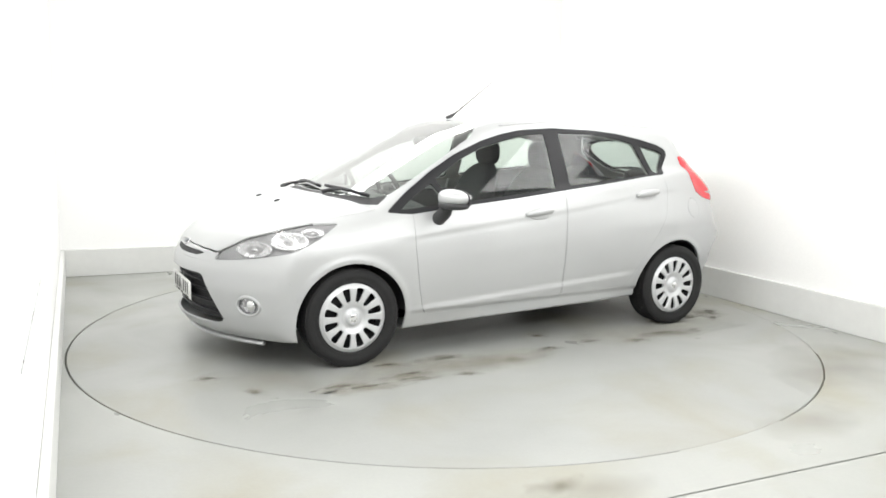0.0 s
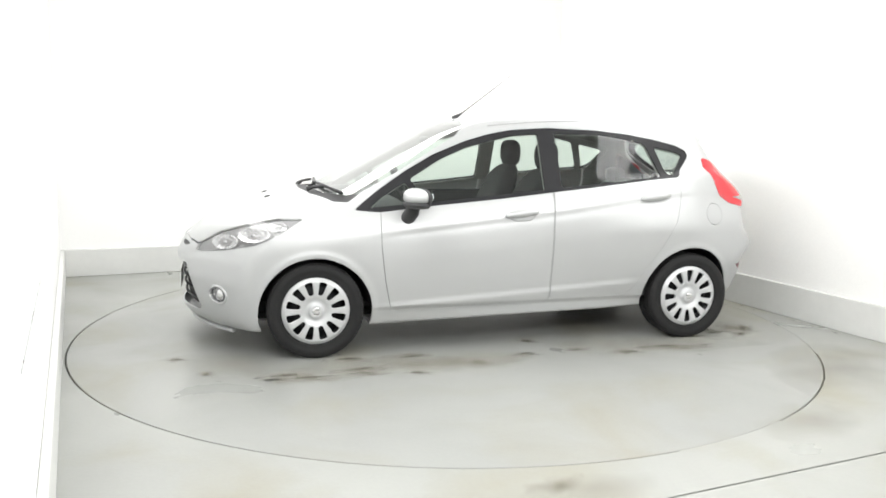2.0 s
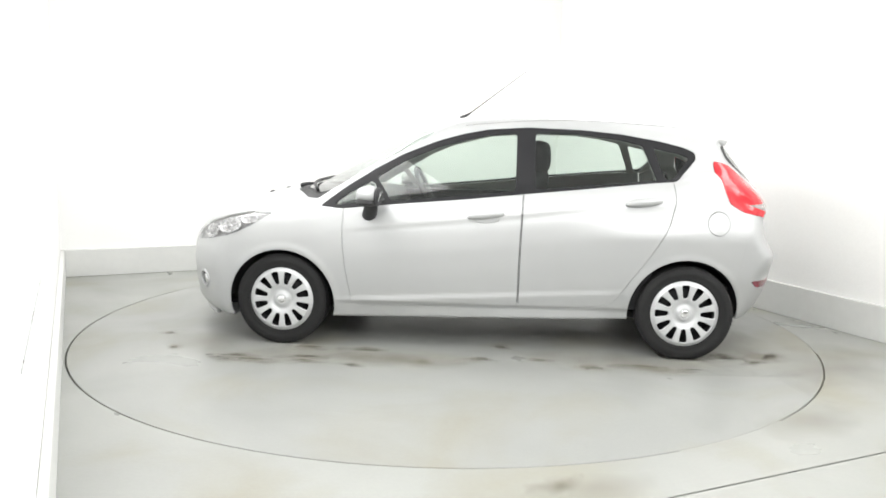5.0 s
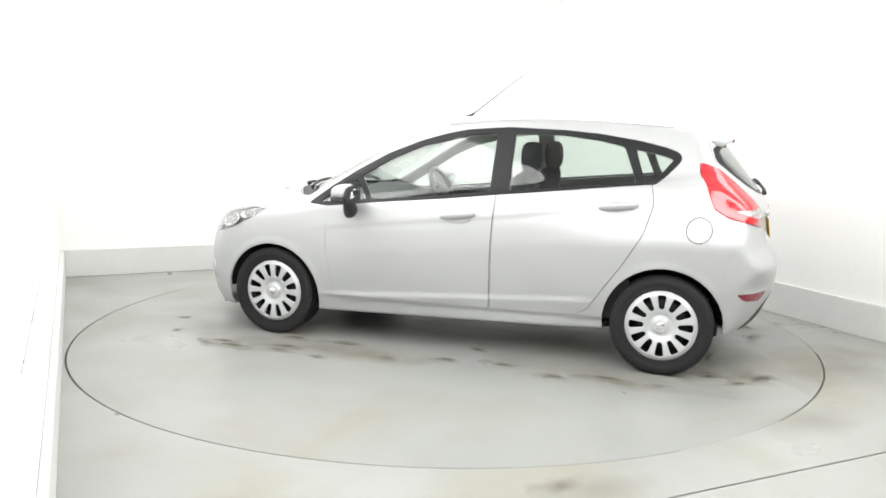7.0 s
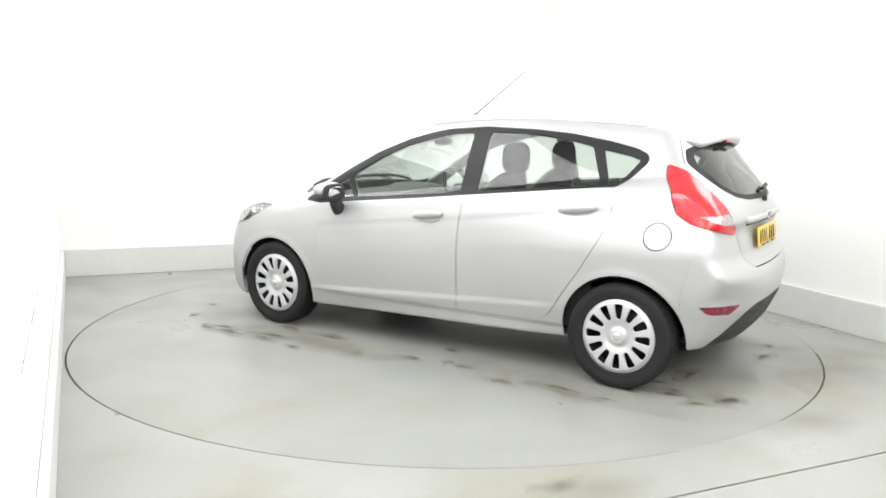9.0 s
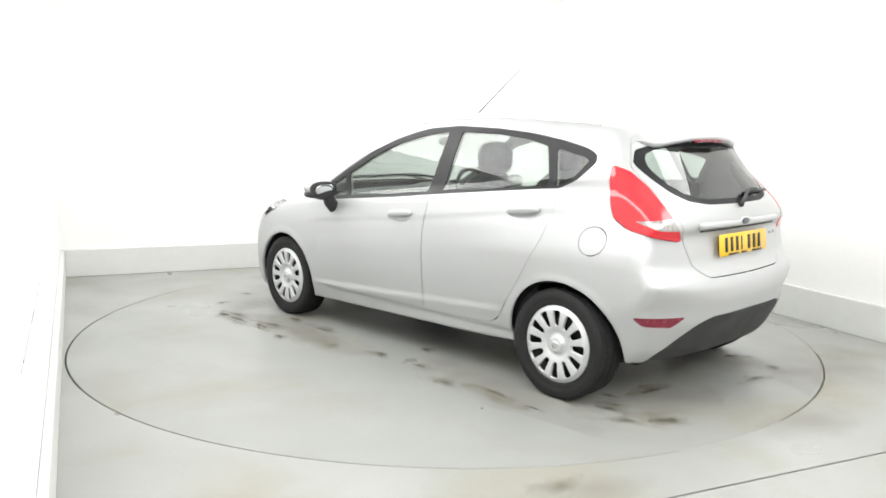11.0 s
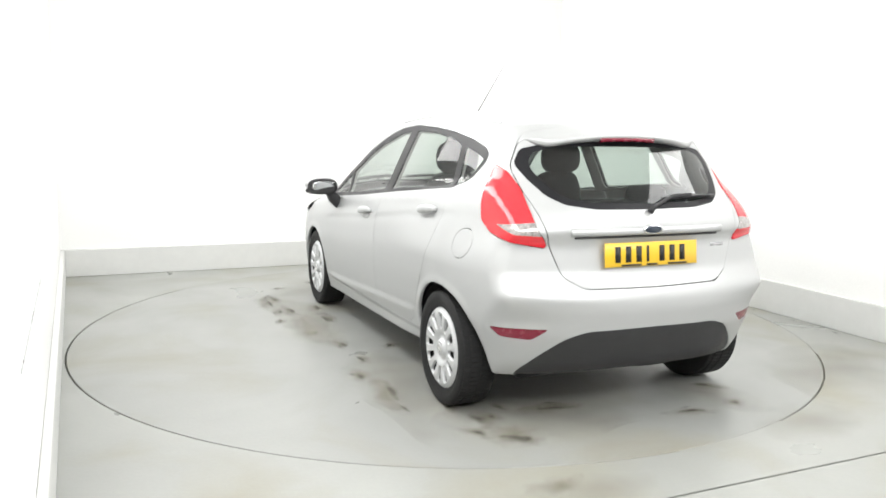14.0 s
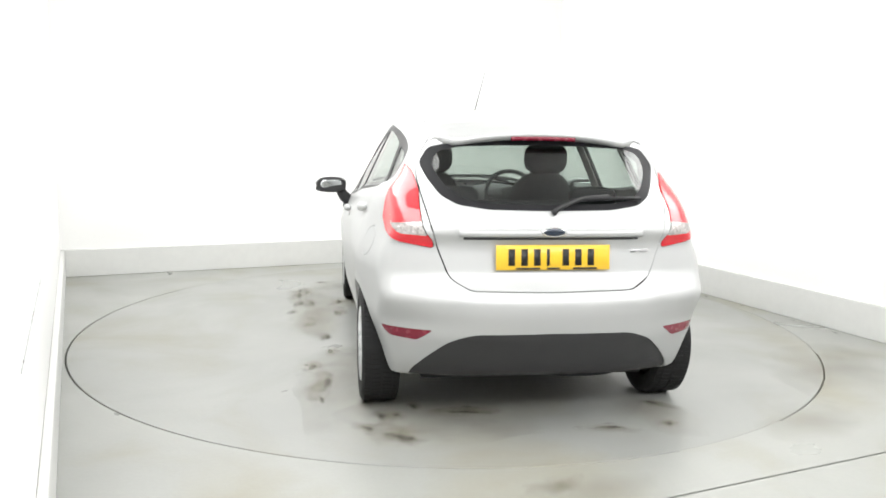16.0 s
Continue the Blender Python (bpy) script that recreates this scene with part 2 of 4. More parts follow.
def floor_with_pit():
    SEAM = -2.78
    bm = bmesh.new()
    n, r = 160, 2.442
    inner = [bm.verts.new((r * math.cos(2 * math.pi * i / n), r * math.sin(2 * math.pi * i / n), 0)) for i in range(n)]
    low = [bm.verts.new((v.co.x, v.co.y, -0.06)) for v in inner]
    x0, x1, y0, y1 = LEFT - WALL_T, RIGHT + WALL_T, FRONT - WALL_T, BACK + WALL_T
    outer = []
    for v in inner:
        dx, dy = v.co.x, v.co.y
        k = min((x1 if dx > 0 else x0) / dx if abs(dx) > 1e-6 else 1e9, (y1 if dy > 0 else SEAM) / dy if abs(dy) > 1e-6 else 1e9)
        outer.append(bm.verts.new((dx * k, dy * k, 0)))
    for i in range(n):
        j = (i + 1) % n
        bm.faces.new((inner[i], inner[j], outer[j], outer[i]))
        bm.faces.new((low[i], low[j], inner[j], inner[i]))
    for cx, cy in ((x0, y1), (x1, y1), (x0, SEAM), (x1, SEAM)):
        near = sorted(range(n), key=lambda i: (outer[i].co.xy - Vector((cx, cy))).length)[:2]
        bm.faces.new((bm.verts.new((cx, cy, 0)), outer[near[0]], outer[near[1]]))
    a = [bm.verts.new(p) for p in ((x0, y0, 0), (x1, y0, 0), (x1, SEAM - 0.007, 0), (x0, SEAM - 0.007, 0))]
    bm.faces.new(a)
    bm.faces.new([bm.verts.new(p) for p in ((x0, y0, -0.1), (x1, y0, -0.1), (x1, y1, -0.1), (x0, y1, -0.1))])
    bmesh.ops.recalc_face_normals(bm, faces=bm.faces[:])
    return bm


floor = structure("floor", floor_with_pit(), FLOOR, "pale grey painted concrete booth floor, scuffed", "floor")

structure("wall_back", box_bm(LEFT - WALL_T, RIGHT + WALL_T, BACK + KERB_T, BACK + WALL_T, 0, WALL_TOP), WALL_WHITE,
          "plain white painted booth wall", "wall")
structure("wall_right", box_bm(RIGHT + KERB_T, RIGHT + WALL_T, FRONT, BACK + KERB_T, 0, WALL_TOP), WALL_WHITE,
          "plain white painted booth wall", "wall")
structure("wall_left", box_bm(LEFT - WALL_T, LEFT - KERB_T, FRONT, BACK + KERB_T, 0, WALL_TOP), WALL_WHITE,
          "plain white painted booth wall", "wall")
# unseen wall behind the camera, added; its grey steers reflections and bounced light
structure("wall_front", box_bm(LEFT - WALL_T, RIGHT + WALL_T, FRONT - WALL_T, FRONT, 0, WALL_TOP), BOUNCE_GREY,
          "plain grey wall added out of view to close the booth and bounce light", "wall")
# unseen ceiling, added; its grey sets how much light falls from above
structure("ceiling", box_bm(LEFT - WALL_T, RIGHT + WALL_T, FRONT - WALL_T, BACK + WALL_T, WALL_TOP, WALL_TOP + 0.1), CEIL,
          "plain grey ceiling added out of view to close the booth and bounce light", "ceiling")
structure("kerb_back", box_bm(LEFT, RIGHT, BACK, BACK + KERB_T - 0.001, 0, KERB_H, 0.006), KERB_PAINT,
          "low off-white kerb board along the wall", "kerb")
structure("kerb_right", box_bm(RIGHT, RIGHT + KERB_T - 0.001, FRONT + 0.01, BACK + KERB_T - 0.003, 0, KERB_H, 0.006), KERB_PAINT,
          "low off-white kerb board along the wall", "kerb")
structure("kerb_left", box_bm(LEFT - KERB_T + 0.001, LEFT, FRONT + 0.01, BACK + KERB_T - 0.003, 0, KERB_H, 0.006), KERB_PAINT,
          "low off-white kerb board along the wall", "kerb")
structure("trim_left", box_bm(LEFT - KERB_T - 0.001, LEFT - KERB_T + 0.0025, -2.75, -1.35, 0.712, 0.717), LAMP_BEZEL, "thin grey joint along the white wall", "trim")

# turntable: a slightly bevelled steel-edged disc with tyre and dirt marks
turntable = tagged(new("turntable"), "large round pale grey turntable set flush in the floor", "turntable")
part("deck", lathe([(0.001, -0.05), (2.42, -0.05), (2.4325, -0.045), (2.4325, -0.003), (2.430, 0.0), (0.001, 0.0)], 160, "z"), TABLE, turntable,
     smooth=False)
rng = random.Random(5)


# ---------------------------------------------------------------- the car's skin
# car space: x forward, y to its left, z up; the origin lies on the ground midway between the axles
class Profile:
    """A smooth curve through a few knots."""

    def __init__(self, knots, sigma=0.03):
        knots = sorted(knots)
        xs, ys = zip(*knots)
        self.g = np.linspace(xs[0] - 0.6, xs[-1] + 0.6, 2400)
        step = self.g[1] - self.g[0]
        lo = (ys[1] - ys[0]) / (xs[1] - xs[0])
        hi = (ys[-1] - ys[-2]) / (xs[-1] - xs[-2])
        v = np.interp(self.g, xs, ys)
        v = np.where(self.g < xs[0], ys[0] + lo * (self.g - xs[0]), v)
        v = np.where(self.g > xs[-1], ys[-1] + hi * (self.g - xs[-1]), v)
        n = int(4 * sigma / step)
        k = np.exp(-0.5 * (np.arange(-n, n + 1) * step / sigma) ** 2)
        self.v = np.convolve(np.pad(v, n, mode="edge"), k / k.sum(), "valid")

    def __call__(self, x):
        return np.interp(x, self.g, self.v)


ROOF = Profile([(-1.75, 1.352), (-1.5, 1.402), (-1.29, 1.431), (-1.04, 1.455), (-0.8, 1.469), (-0.41, 1.481), (-0.12, 1.478), (0.12, 1.458), (0.24, 1.433),
                (0.43, 1.366), (0.56, 1.298), (0.79, 1.180), (0.95, 1.090), (1.2, 0.955), (1.5, 0.79)], 0.035)
BONNET = Profile([(0.8, 0.985), (1.05, 0.98), (1.28, 0.957), (1.46, 0.918), (1.64, 0.862), (1.80, 0.79), (1.9, 0.735), (1.98, 0.68), (2.05, 0.615), (2.12, 0.52)], 0.03)
BELT = Profile([(2.0, 0.80), (1.32, 0.835), (1.03, 0.87), (0.54, 0.905), (0.09, 0.945), (-0.27, 0.985), (-1.03, 1.06), (-1.3, 1.085), (-1.8, 1.12)], 0.06)
NOSE = Profile([(0.1, 1.90), (0.17, 1.985), (0.22, 2.035), (0.3, 2.055), (0.46, 2.065), (0.57, 2.055), (0.66, 2.02), (0.8, 1.93)], 0.02)
TAIL = Profile([(0.1, 1.62), (0.24, 1.745), (0.31, 1.80), (0.45, 1.862), (0.56, 1.875), (0.62, 1.868), (0.655, 1.850), (0.685, 1.828), (0.73, 1.800), (0.85, 1.777), (0.885, 1.778), (0.90, 1.797), (0.94, 1.793), (1.01, 1.765),
                (1.22, 1.605), (1.32, 1.525), (1.5, 1.40)], 0.016)
UNDER = Profile([(-1.9, 0.26), (-1.5, 0.23), (-0.9, 0.225), (0.9, 0.185), (1.5, 0.165), (2.0, 0.18)], 0.05)
SWAGE = Profile([(1.3, 0.66), (0.78, 0.745), (0.20, 0.805), (-0.24, 0.85), (-0.84, 0.93), (-1.2, 0.965), (-1.6, 1.0)], 0.1)
FLANK = Profile([(-0.9, 0.745), (-0.72, 0.79), (-0.6, 0.826), (-0.45, 0.845), (-0.3, 0.853), (-0.16, 0.846), (-0.08, 0.825), (0.0, 0.79), (0.1, 0.725), (0.3, 0.55)], 0.03)
AXLE, WHEEL_Z = 1.2445, 0.285


def smax(a, b, k):
    h = np.clip(0.5 + 0.5 * (a - b) / k, 0, 1)
    return a * h + b * (1 - h) + k * h * (1 - h)


def sstep(a, b, x):
    t = np.clip((x - a) / (b - a), 0, 1)
    return t * t * (3 - 2 * t)


def skin(p):
    """Negative inside the body, positive outside."""
    x, y, z = p[..., 0], np.abs(p[..., 1]), p[..., 2]
    ya = np.sqrt(y * y + 1e-4)
    belt = BELT(x)
    # flank
    w = FLANK(np.minimum(z - belt, 0.3))
    w = w - (0.095 - 0.022 * sstep(0.75, 0.5, z)) * sstep(-1.2, -1.8, x) - 0.02 * sstep(1.2, 1.7, x)
    w = w - 0.045 * sstep(0.72, 0.97, z) * sstep(-0.4, -1.05, x) - 0.03 * sstep(0.7, 1.0, z) * sstep(-1.2, -1.7, x)
    mid = sstep(1.0, 0.7, x) * sstep(-1.35, -1.05, x)
    dz = SWAGE(x) - z
    w = w - mid * 0.0065 * sstep(-0.018, 0.024, dz) * np.exp(-np.maximum(dz, 0) / 0.065)
    w = w + mid * 0.012 * sstep(0.024, -0.020, z - (0.356 - 0.060 * x)) * sstep(-1.0, -0.7, x) - mid * 0.014 * sstep(0.305, 0.275, z)
    for s in (1, -1):
        r = np.hypot(x - s * AXLE, z - WHEEL_Z)
        w = w + 0.005 * np.exp(-((r - 0.340) / 0.022) ** 2) * sstep(0.12, 0.3, z)
    side = y - w
    # ends
    front = x - (NOSE(z) - 0.30 * (ya / 0.72) ** 2.1)
    bow = 0.20 - 0.09 * sstep(0.50, 0.66, z) + 0.20 * sstep(0.88, 1.22, z)
    rear = -x - (TAIL(z) - bow * (ya / 0.76) ** 3.2)
    rear = rear * 0.9
    low_top = z - (BONNET(x) + 0.008 - 0.105 * (ya / 0.74) ** 3.4) * sstep(0.85, 1.05, x) - (belt + 0.03) * (1 - sstep(0.85, 1.05, x))
    low = smax(side, low_top, 0.05)
    # cabin
    up = np.maximum(z - belt, -0.04)
    cw = 0.772 - 0.43 * up - 0.10 * np.maximum(z - belt, 0) ** 2 - 0.10 * sstep(-0.5, -1.4, x)
    drop = 0.055 + 0.03 * sstep(0.1, 0.7, x)
    cab_top = z - (ROOF(x) - drop * (ya / 0.62) ** 3.0)
    cab = smax(y - cw, cab_top * 0.92, 0.045)
    k = 0.035
    h = np.clip(0.5 + 0.5 * (cab - low) / k, 0, 1)
    body = low * h + cab * (1 - h) - k * h * (1 - h)
    body = smax(body, front * 0.95, 0.05)
    body = smax(body, rear, 0.055)
    body = smax(body, UNDER(x) - z, 0.02)
    return body


def skin_normals(pts):
    p = np.asarray(pts, float)
    e = 0.003
    g = np.stack([skin(p + d) - skin(p - d) for d in np.eye(3) * e], -1)
    return g / np.maximum(np.linalg.norm(g, axis=1, keepdims=True), 1e-9)


def skin_grid():
    """Half the body as a grid: rays from a spine meet the skin."""
    xs = np.linspace(-1.15, 1.42, 140)
    fan = np.radians(np.linspace(0, 90, 56))[1:]
    ph = np.radians(np.linspace(-90, 90, 213))
    org, dirs = [], []

    def spine(x):
        return 0.74 - 0.24 * sstep(0.7, 1.42, x)
    for a in fan[::-1]:
        for t in ph:
            org.append((xs[0], 0, spine(xs[0])))
            dirs.append((-math.sin(a), math.cos(a) * math.cos(t), math.cos(a) * math.sin(t)))
    for x in xs:
        for t in ph:
            org.append((x, 0, spine(x)))
            dirs.append((0, math.cos(t), math.sin(t)))
    for a in fan:
        for t in ph:
            org.append((xs[-1], 0, spine(xs[-1])))
            dirs.append((math.sin(a), math.cos(a) * math.cos(t), math.cos(a) * math.sin(t)))
    org, dirs = np.array(org), np.array(dirs)
    far = np.full(len(org), 1.6)
    ts = np.linspace(0, 1.6, 81)[1:]
    found = np.zeros(len(org), bool)
    lo = np.zeros(len(org))
    for t in ts:
        out = skin(org + dirs * t) > 0
        far = np.where(out & ~found, t, far)
        found |= out
        lo = np.where(found, lo, t)
    for _ in range(26):
        m = (lo + far) / 2
        out = skin(org + dirs * m[:, None]) > 0
        far = np.where(out, m, far)
        lo = np.where(out, lo, m)
    pts = org + dirs * ((lo + far) / 2)[:, None]
    pts[:, 1] = np.maximum(pts[:, 1], 0)
    n = len(ph)
    bm = bmesh.new()
    vs = [bm.verts.new(p) for p in pts]
    for i in range(len(vs) // n - 1):
        for j in range(n - 1):
            q = (vs[i * n + j], vs[i * n + j + 1], vs[(i + 1) * n + j + 1], vs[(i + 1) * n + j])
            bm.faces.new(q)
    bmesh.ops.remove_doubles(bm, verts=bm.verts[:], dist=0.0004)
    return bm


SIDE = (Vector((1, 0, 0)), Vector((0, 0, 1)))
ABOVE = (Vector((1, 0, 0)), Vector((0, 1, 0)))
END = (Vector((0, 1, 0)), Vector((0, 0, 1)))
R2 = math.sqrt(0.5)
QUARTER = (Vector((R2, R2, 0)), Vector((0, 0, 1)))


def offset_poly(poly, d):
    """Moves a polygon's edges outwards by d."""
    area = sum(a[0] * b[1] - b[0] * a[1] for a, b in zip(poly, poly[1:] + poly[:1]))
    s = 1 if area > 0 else -1
    out = []
    for i, p in enumerate(poly):
        a, b = Vector(poly[i - 1]), Vector(poly[(i + 1) % len(poly)])
        p = Vector(p)
        n1 = Vector(((p - a).y, -(p - a).x)).normalized() * s
        n2 = Vector(((b - p).y, -(b - p).x)).normalized() * s
        n = n1 + n2
        out.append(tuple(p + n * d / max(0.4, 1 + n1.dot(n2))))
    return out


def rounded(poly, r=0.02, steps=4):
    """Rounds a polygon's corners."""
    out = []
    for i, p in enumerate(poly):
        p, a, b = Vector(p), Vector(poly[i - 1]), Vector(poly[(i + 1) % len(poly)])
        ra = min(r, (a - p).length * 0.45)
        rb = min(r, (b - p).length * 0.45)
        s, e = p + (a - p).normalized() * ra, p + (b - p).normalized() * rb
        for k in range(steps + 1):
            t = k / steps
            out.append(tuple(s * (1 - t) ** 2 + p * 2 * t * (1 - t) + e * t * t))
    return out


def in_poly(u, v, poly):
    hit = False
    for (x0, y0), (x1, y1) in zip(poly, poly[1:] + poly[:1]):
        if (y0 > v) != (y1 > v) and u < (x1 - x0) * (v - y0) / (y1 - y0) + x0:
            hit = not hit
    return hit


def cut(bm, poly, axes, where):
    """Cuts the skin along a polygon seen along one direction; returns the faces inside it."""
    A, B = axes
    us, vs = [p[0] for p in poly], [p[1] for p in poly]
    u0, u1, v0, v1 = min(us) - 0.05, max(us) + 0.05, min(vs) - 0.05, max(vs) + 0.05
    cand = set()
    for f in bm.faces:
        c = f.calc_center_median()
        if where(c) and u0 < c.dot(A) < u1 and v0 < c.dot(B) < v1:
            cand.add(f)
    for (a0, b0), (a1, b1) in zip(poly, poly[1:] + poly[:1]):
        d = Vector((a1 - a0, b1 - b0))
        if d.length < 1e-6:
            continue
        no = (A * -d.y + B * d.x).normalized()
        co = A * a0 + B * b0
        x0, x1, y0, y1 = min(a0, a1), max(a0, a1), min(b0, b1), max(b0, b1)
        near = []
        for f in cand:
            fu = [v.co.dot(A) for v in f.verts]
            fv = [v.co.dot(B) for v in f.verts]
            if max(fu) >= x0 - 1e-4 and min(fu) <= x1 + 1e-4 and max(fv) >= y0 - 1e-4 and min(fv) <= y1 + 1e-4:
                near.append(f)
        if not near:
            continue
        geom = list({g for f in near for g in (*f.verts, *f.edges)}) + near
        res = bmesh.ops.bisect_plane(bm, geom=geom, dist=1e-5, plane_co=co, plane_no=no)
        cand.update(g for g in res["geom"] if isinstance(g, bmesh.types.BMFace))
        cand = {f for f in cand if f.is_valid}
    return [f for f in cand if in_poly(f.calc_center_median().dot(A), f.calc_center_median().dot(B), poly)]


def lift(bm, faces):
    """Takes faces out of a skin into one of their own."""
    piece = bmesh.new()
    made = {}
    for f in faces:
        q = []
        for v in f.verts:
            if v not in made:
                made[v] = piece.verts.new(v.co)
            q.append(made[v])
        piece.faces.new(q)
    bmesh.ops.delete(bm, geom=faces, context="FACES")
    return piece


def carve(bm, poly, axes, where, gap=0.0018):
    """Lifts out the panel inside a polygon, with a shut line round it."""
    piece = lift(bm, cut(bm, offset_poly(poly, gap), axes, where))
    if gap > 0:
        keep = set(cut(piece, offset_poly(poly, -gap), axes, where))
        bmesh.ops.delete(piece, geom=[f for f in piece.faces if f not in keep], context="FACES")
    return piece


def both_sides(bm):
    """Adds the mirrored half to a panel that spans the middle."""
    geom = bm.verts[:] + bm.edges[:] + bm.faces[:]
    dup = bmesh.ops.duplicate(bm, geom=geom)["geom"]
    vs = [g for g in dup if isinstance(g, bmesh.types.BMVert)]
    for v in vs:
        v.co.y = -v.co.y
    bmesh.ops.reverse_faces(bm, faces=[g for g in dup if isinstance(g, bmesh.types.BMFace)])
    bmesh.ops.remove_doubles(bm, verts=[v for v in bm.verts if abs(v.co.y) < 0.0006], dist=0.0008)
    return bm


def mirrored(bm):
    other = bm.copy()
    for v in other.verts:
        v.co.y = -v.co.y
    bmesh.ops.reverse_faces(other, faces=other.faces[:])
    return other


def panel(name, bm, mat, parent, label="", depth=0.014, sink=0.0):
    """Finishes a lifted panel: true skin normals, and a returned edge of some depth."""
    bm.verts.ensure_lookup_table()
    bm.verts.index_update()
    nrm = skin_normals([tuple(v.co) for v in bm.verts])
    if sink:
        for v, n in zip(bm.verts, nrm):
            v.co -= Vector(n) * sink
    for f in bm.faces:
        f.normal_update()
    flip = [f for f in bm.faces if sum(f.normal.dot(Vector(nrm[v.index])) for v in f.verts) < 0]
    if flip:
        bmesh.ops.reverse_faces(bm, faces=flip)
    lay = bm.verts.layers.float_vector.new("n")
    for v, n in zip(bm.verts, nrm):
        v[lay] = Vector(n)
    if depth:
        edges = [e for e in bm.edges if len(e.link_faces) == 1]
        res = bmesh.ops.extrude_edge_only(bm, edges=edges)["geom"]
        for v in [g for g in res if isinstance(g, bmesh.types.BMVert)]:
            v.co -= v[lay] * depth
            v[lay] = Vector((0, 0, 0))
    normals = [tuple(v[lay]) for v in bm.verts]
    bm.verts.layers.float_vector.remove(lay)
    return part(name, bm, mat, parent, label, normals=normals)


def circle(cx, cz, rx, rz=None, n=40):
    rz = rz or rx
    return [(cx + rx * math.cos(2 * math.pi * i / n), cz + rz * math.sin(2 * math.pi * i / n)) for i in range(n)]


car = tagged(new("car"), "silver five-door hatchback with red tail lamps, parked on the turntable", "car")
shell = skin_grid()


def outer_side(c):
    return c.y > 0.45


# wheel openings
for s in (1, -1):
    hole = cut(shell, circle(s * AXLE, WHEEL_Z - 0.012, 0.337, 0.334 if s > 0 else 0.346), SIDE, lambda c: c.y > 0.50)
    bmesh.ops.delete(shell, geom=hole, context="FACES")

# side windows: black surround with three panes
DLO = rounded([(1.012, 0.882), (0.86, 0.870), (0.54, 0.905), (0.09, 0.947), (-0.27, 0.988), (-1.03, 1.068), (-1.17, 1.08), (-1.225, 1.13), (-1.30, 1.215), (-1.29, 1.255),
               (-1.22, 1.285), (-1.06, 1.322), (-0.84, 1.358), (-0.62, 1.378), (-0.28, 1.39), (-0.02, 1.372), (0.12, 1.345), (0.28, 1.300), (0.50, 1.213), (0.68, 1.115), (0.86, 0.998),
               (0.96, 0.922)], 0.02, 2)
surround = carve(shell, DLO, SIDE, lambda c: c.y > 0.45, 0.0015)
PANE_F = rounded([(0.56, 0.925), (0.66, 1.065), (0.46, 1.185), (0.28, 1.262), (0.10, 1.308), (-0.04, 1.340), (-0.205, 1.352), (-0.205, 1.003), (0.10, 0.970)], 0.02, 3)
PANE_R = rounded([(-0.325, 1.016), (-0.318, 1.356), (-0.62, 1.352), (-0.83, 1.325), (-0.975, 1.292), (-1.06, 1.085)], 0.02, 3)
PANE_Q = rounded([(-1.105, 1.09), (-1.04, 1.278), (-1.20, 1.245), (-1.255, 1.222), (-1.19, 1.135), (-1.15, 1.095)], 0.015, 3)
PANE_M = rounded([(0.60, 0.925), (0.69, 1.045), (0.84, 0.955), (0.92, 0.895)], 0.015, 3)
panes = [carve(surround, q, SIDE, outer_side, 0.0) for q in (PANE_F, PANE_R, PANE_Q, PANE_M)]

# doors
DOOR_F = rounded([(0.855, 0.99), (0.855, 0.67), (0.832, 0.47), (0.795, 0.285), (0.755, 0.262), (0.22, 0.280), (-0.232, 0.293), (-0.240, 0.69), (-0.255, 1.06)], 0.035, 4)
DOOR_R = rounded([(-0.240, 0.292), (-0.76, 0.312), (-0.825, 0.345), (-0.90, 0.46), (-1.02, 0.63), (-1.12, 0.80), (-1.17, 0.97), (-1.145, 1.10), (-0.262, 1.10), (-0.247, 0.69)], 0.035, 4)
door_f = carve(shell, DOOR_F, SIDE, outer_side, 0.0021)
door_r = carve(shell, DOOR_R, SIDE, outer_side, 0.0021)

# lamps
HEAD = rounded([(1.935, 0.612), (1.78, 0.640), (1.58, 0.688), (1.44, 0.752), (1.31, 0.832), (1.46, 0.832), (1.62, 0.800), (1.78, 0.745), (1.90, 0.668)], 0.02, 4)
head = carve(shell, HEAD, SIDE, lambda c: c.y > 0.33 and c.x > 1.2, 0.002)
TAIL_LAMP = rounded([(-0.550, 1.208), (-0.528, 1.12), (-0.524, 1.03), (-0.537, 0.955), (-0.60, 0.905), (-0.72, 0.872), (-0.86, 0.846), (-0.856, 0.885), (-0.79, 0.998), (-0.71, 1.105),
                     (-0.630, 1.178)], 0.016, 4)
tail_lamp = carve(shell, TAIL_LAMP, QUARTER, lambda c: c.x < -1.1 and c.y > 0.3, 0.002)
REVERSE = rounded([(-0.632, 0.946), (-0.820, 0.962), (-0.846, 0.902), (-0.735, 0.908)], 0.010, 4)
reverse_lamp = carve(tail_lamp, REVERSE, QUARTER, lambda c: True, 0.0)

# windscreen, bonnet
SCREEN = rounded([(1.215, -0.1), (1.215, 0.15), (1.18, 0.38), (1.06, 0.60), (0.96, 0.675), (0.80, 0.665), (0.55, 0.62), (0.34, 0.575), (0.27, 0.50), (0.235, 0.3), (0.225, 0.1), (0.225, -0.1)], 0.03, 3)
screen = carve(shell, SCREEN, ABOVE, lambda c: c.z > 0.8, 0.002)
COWL = [(1.215, -0.1), (1.215, 0.15), (1.18, 0.38), (1.06, 0.60), (0.96, 0.675), (1.04, 0.70), (1.12, 0.64), (1.24, 0.42), (1.275, 0.15), (1.275, -0.1)]
cowl = carve(shell, COWL, ABOVE, lambda c: c.z > 0.8, 0.001)
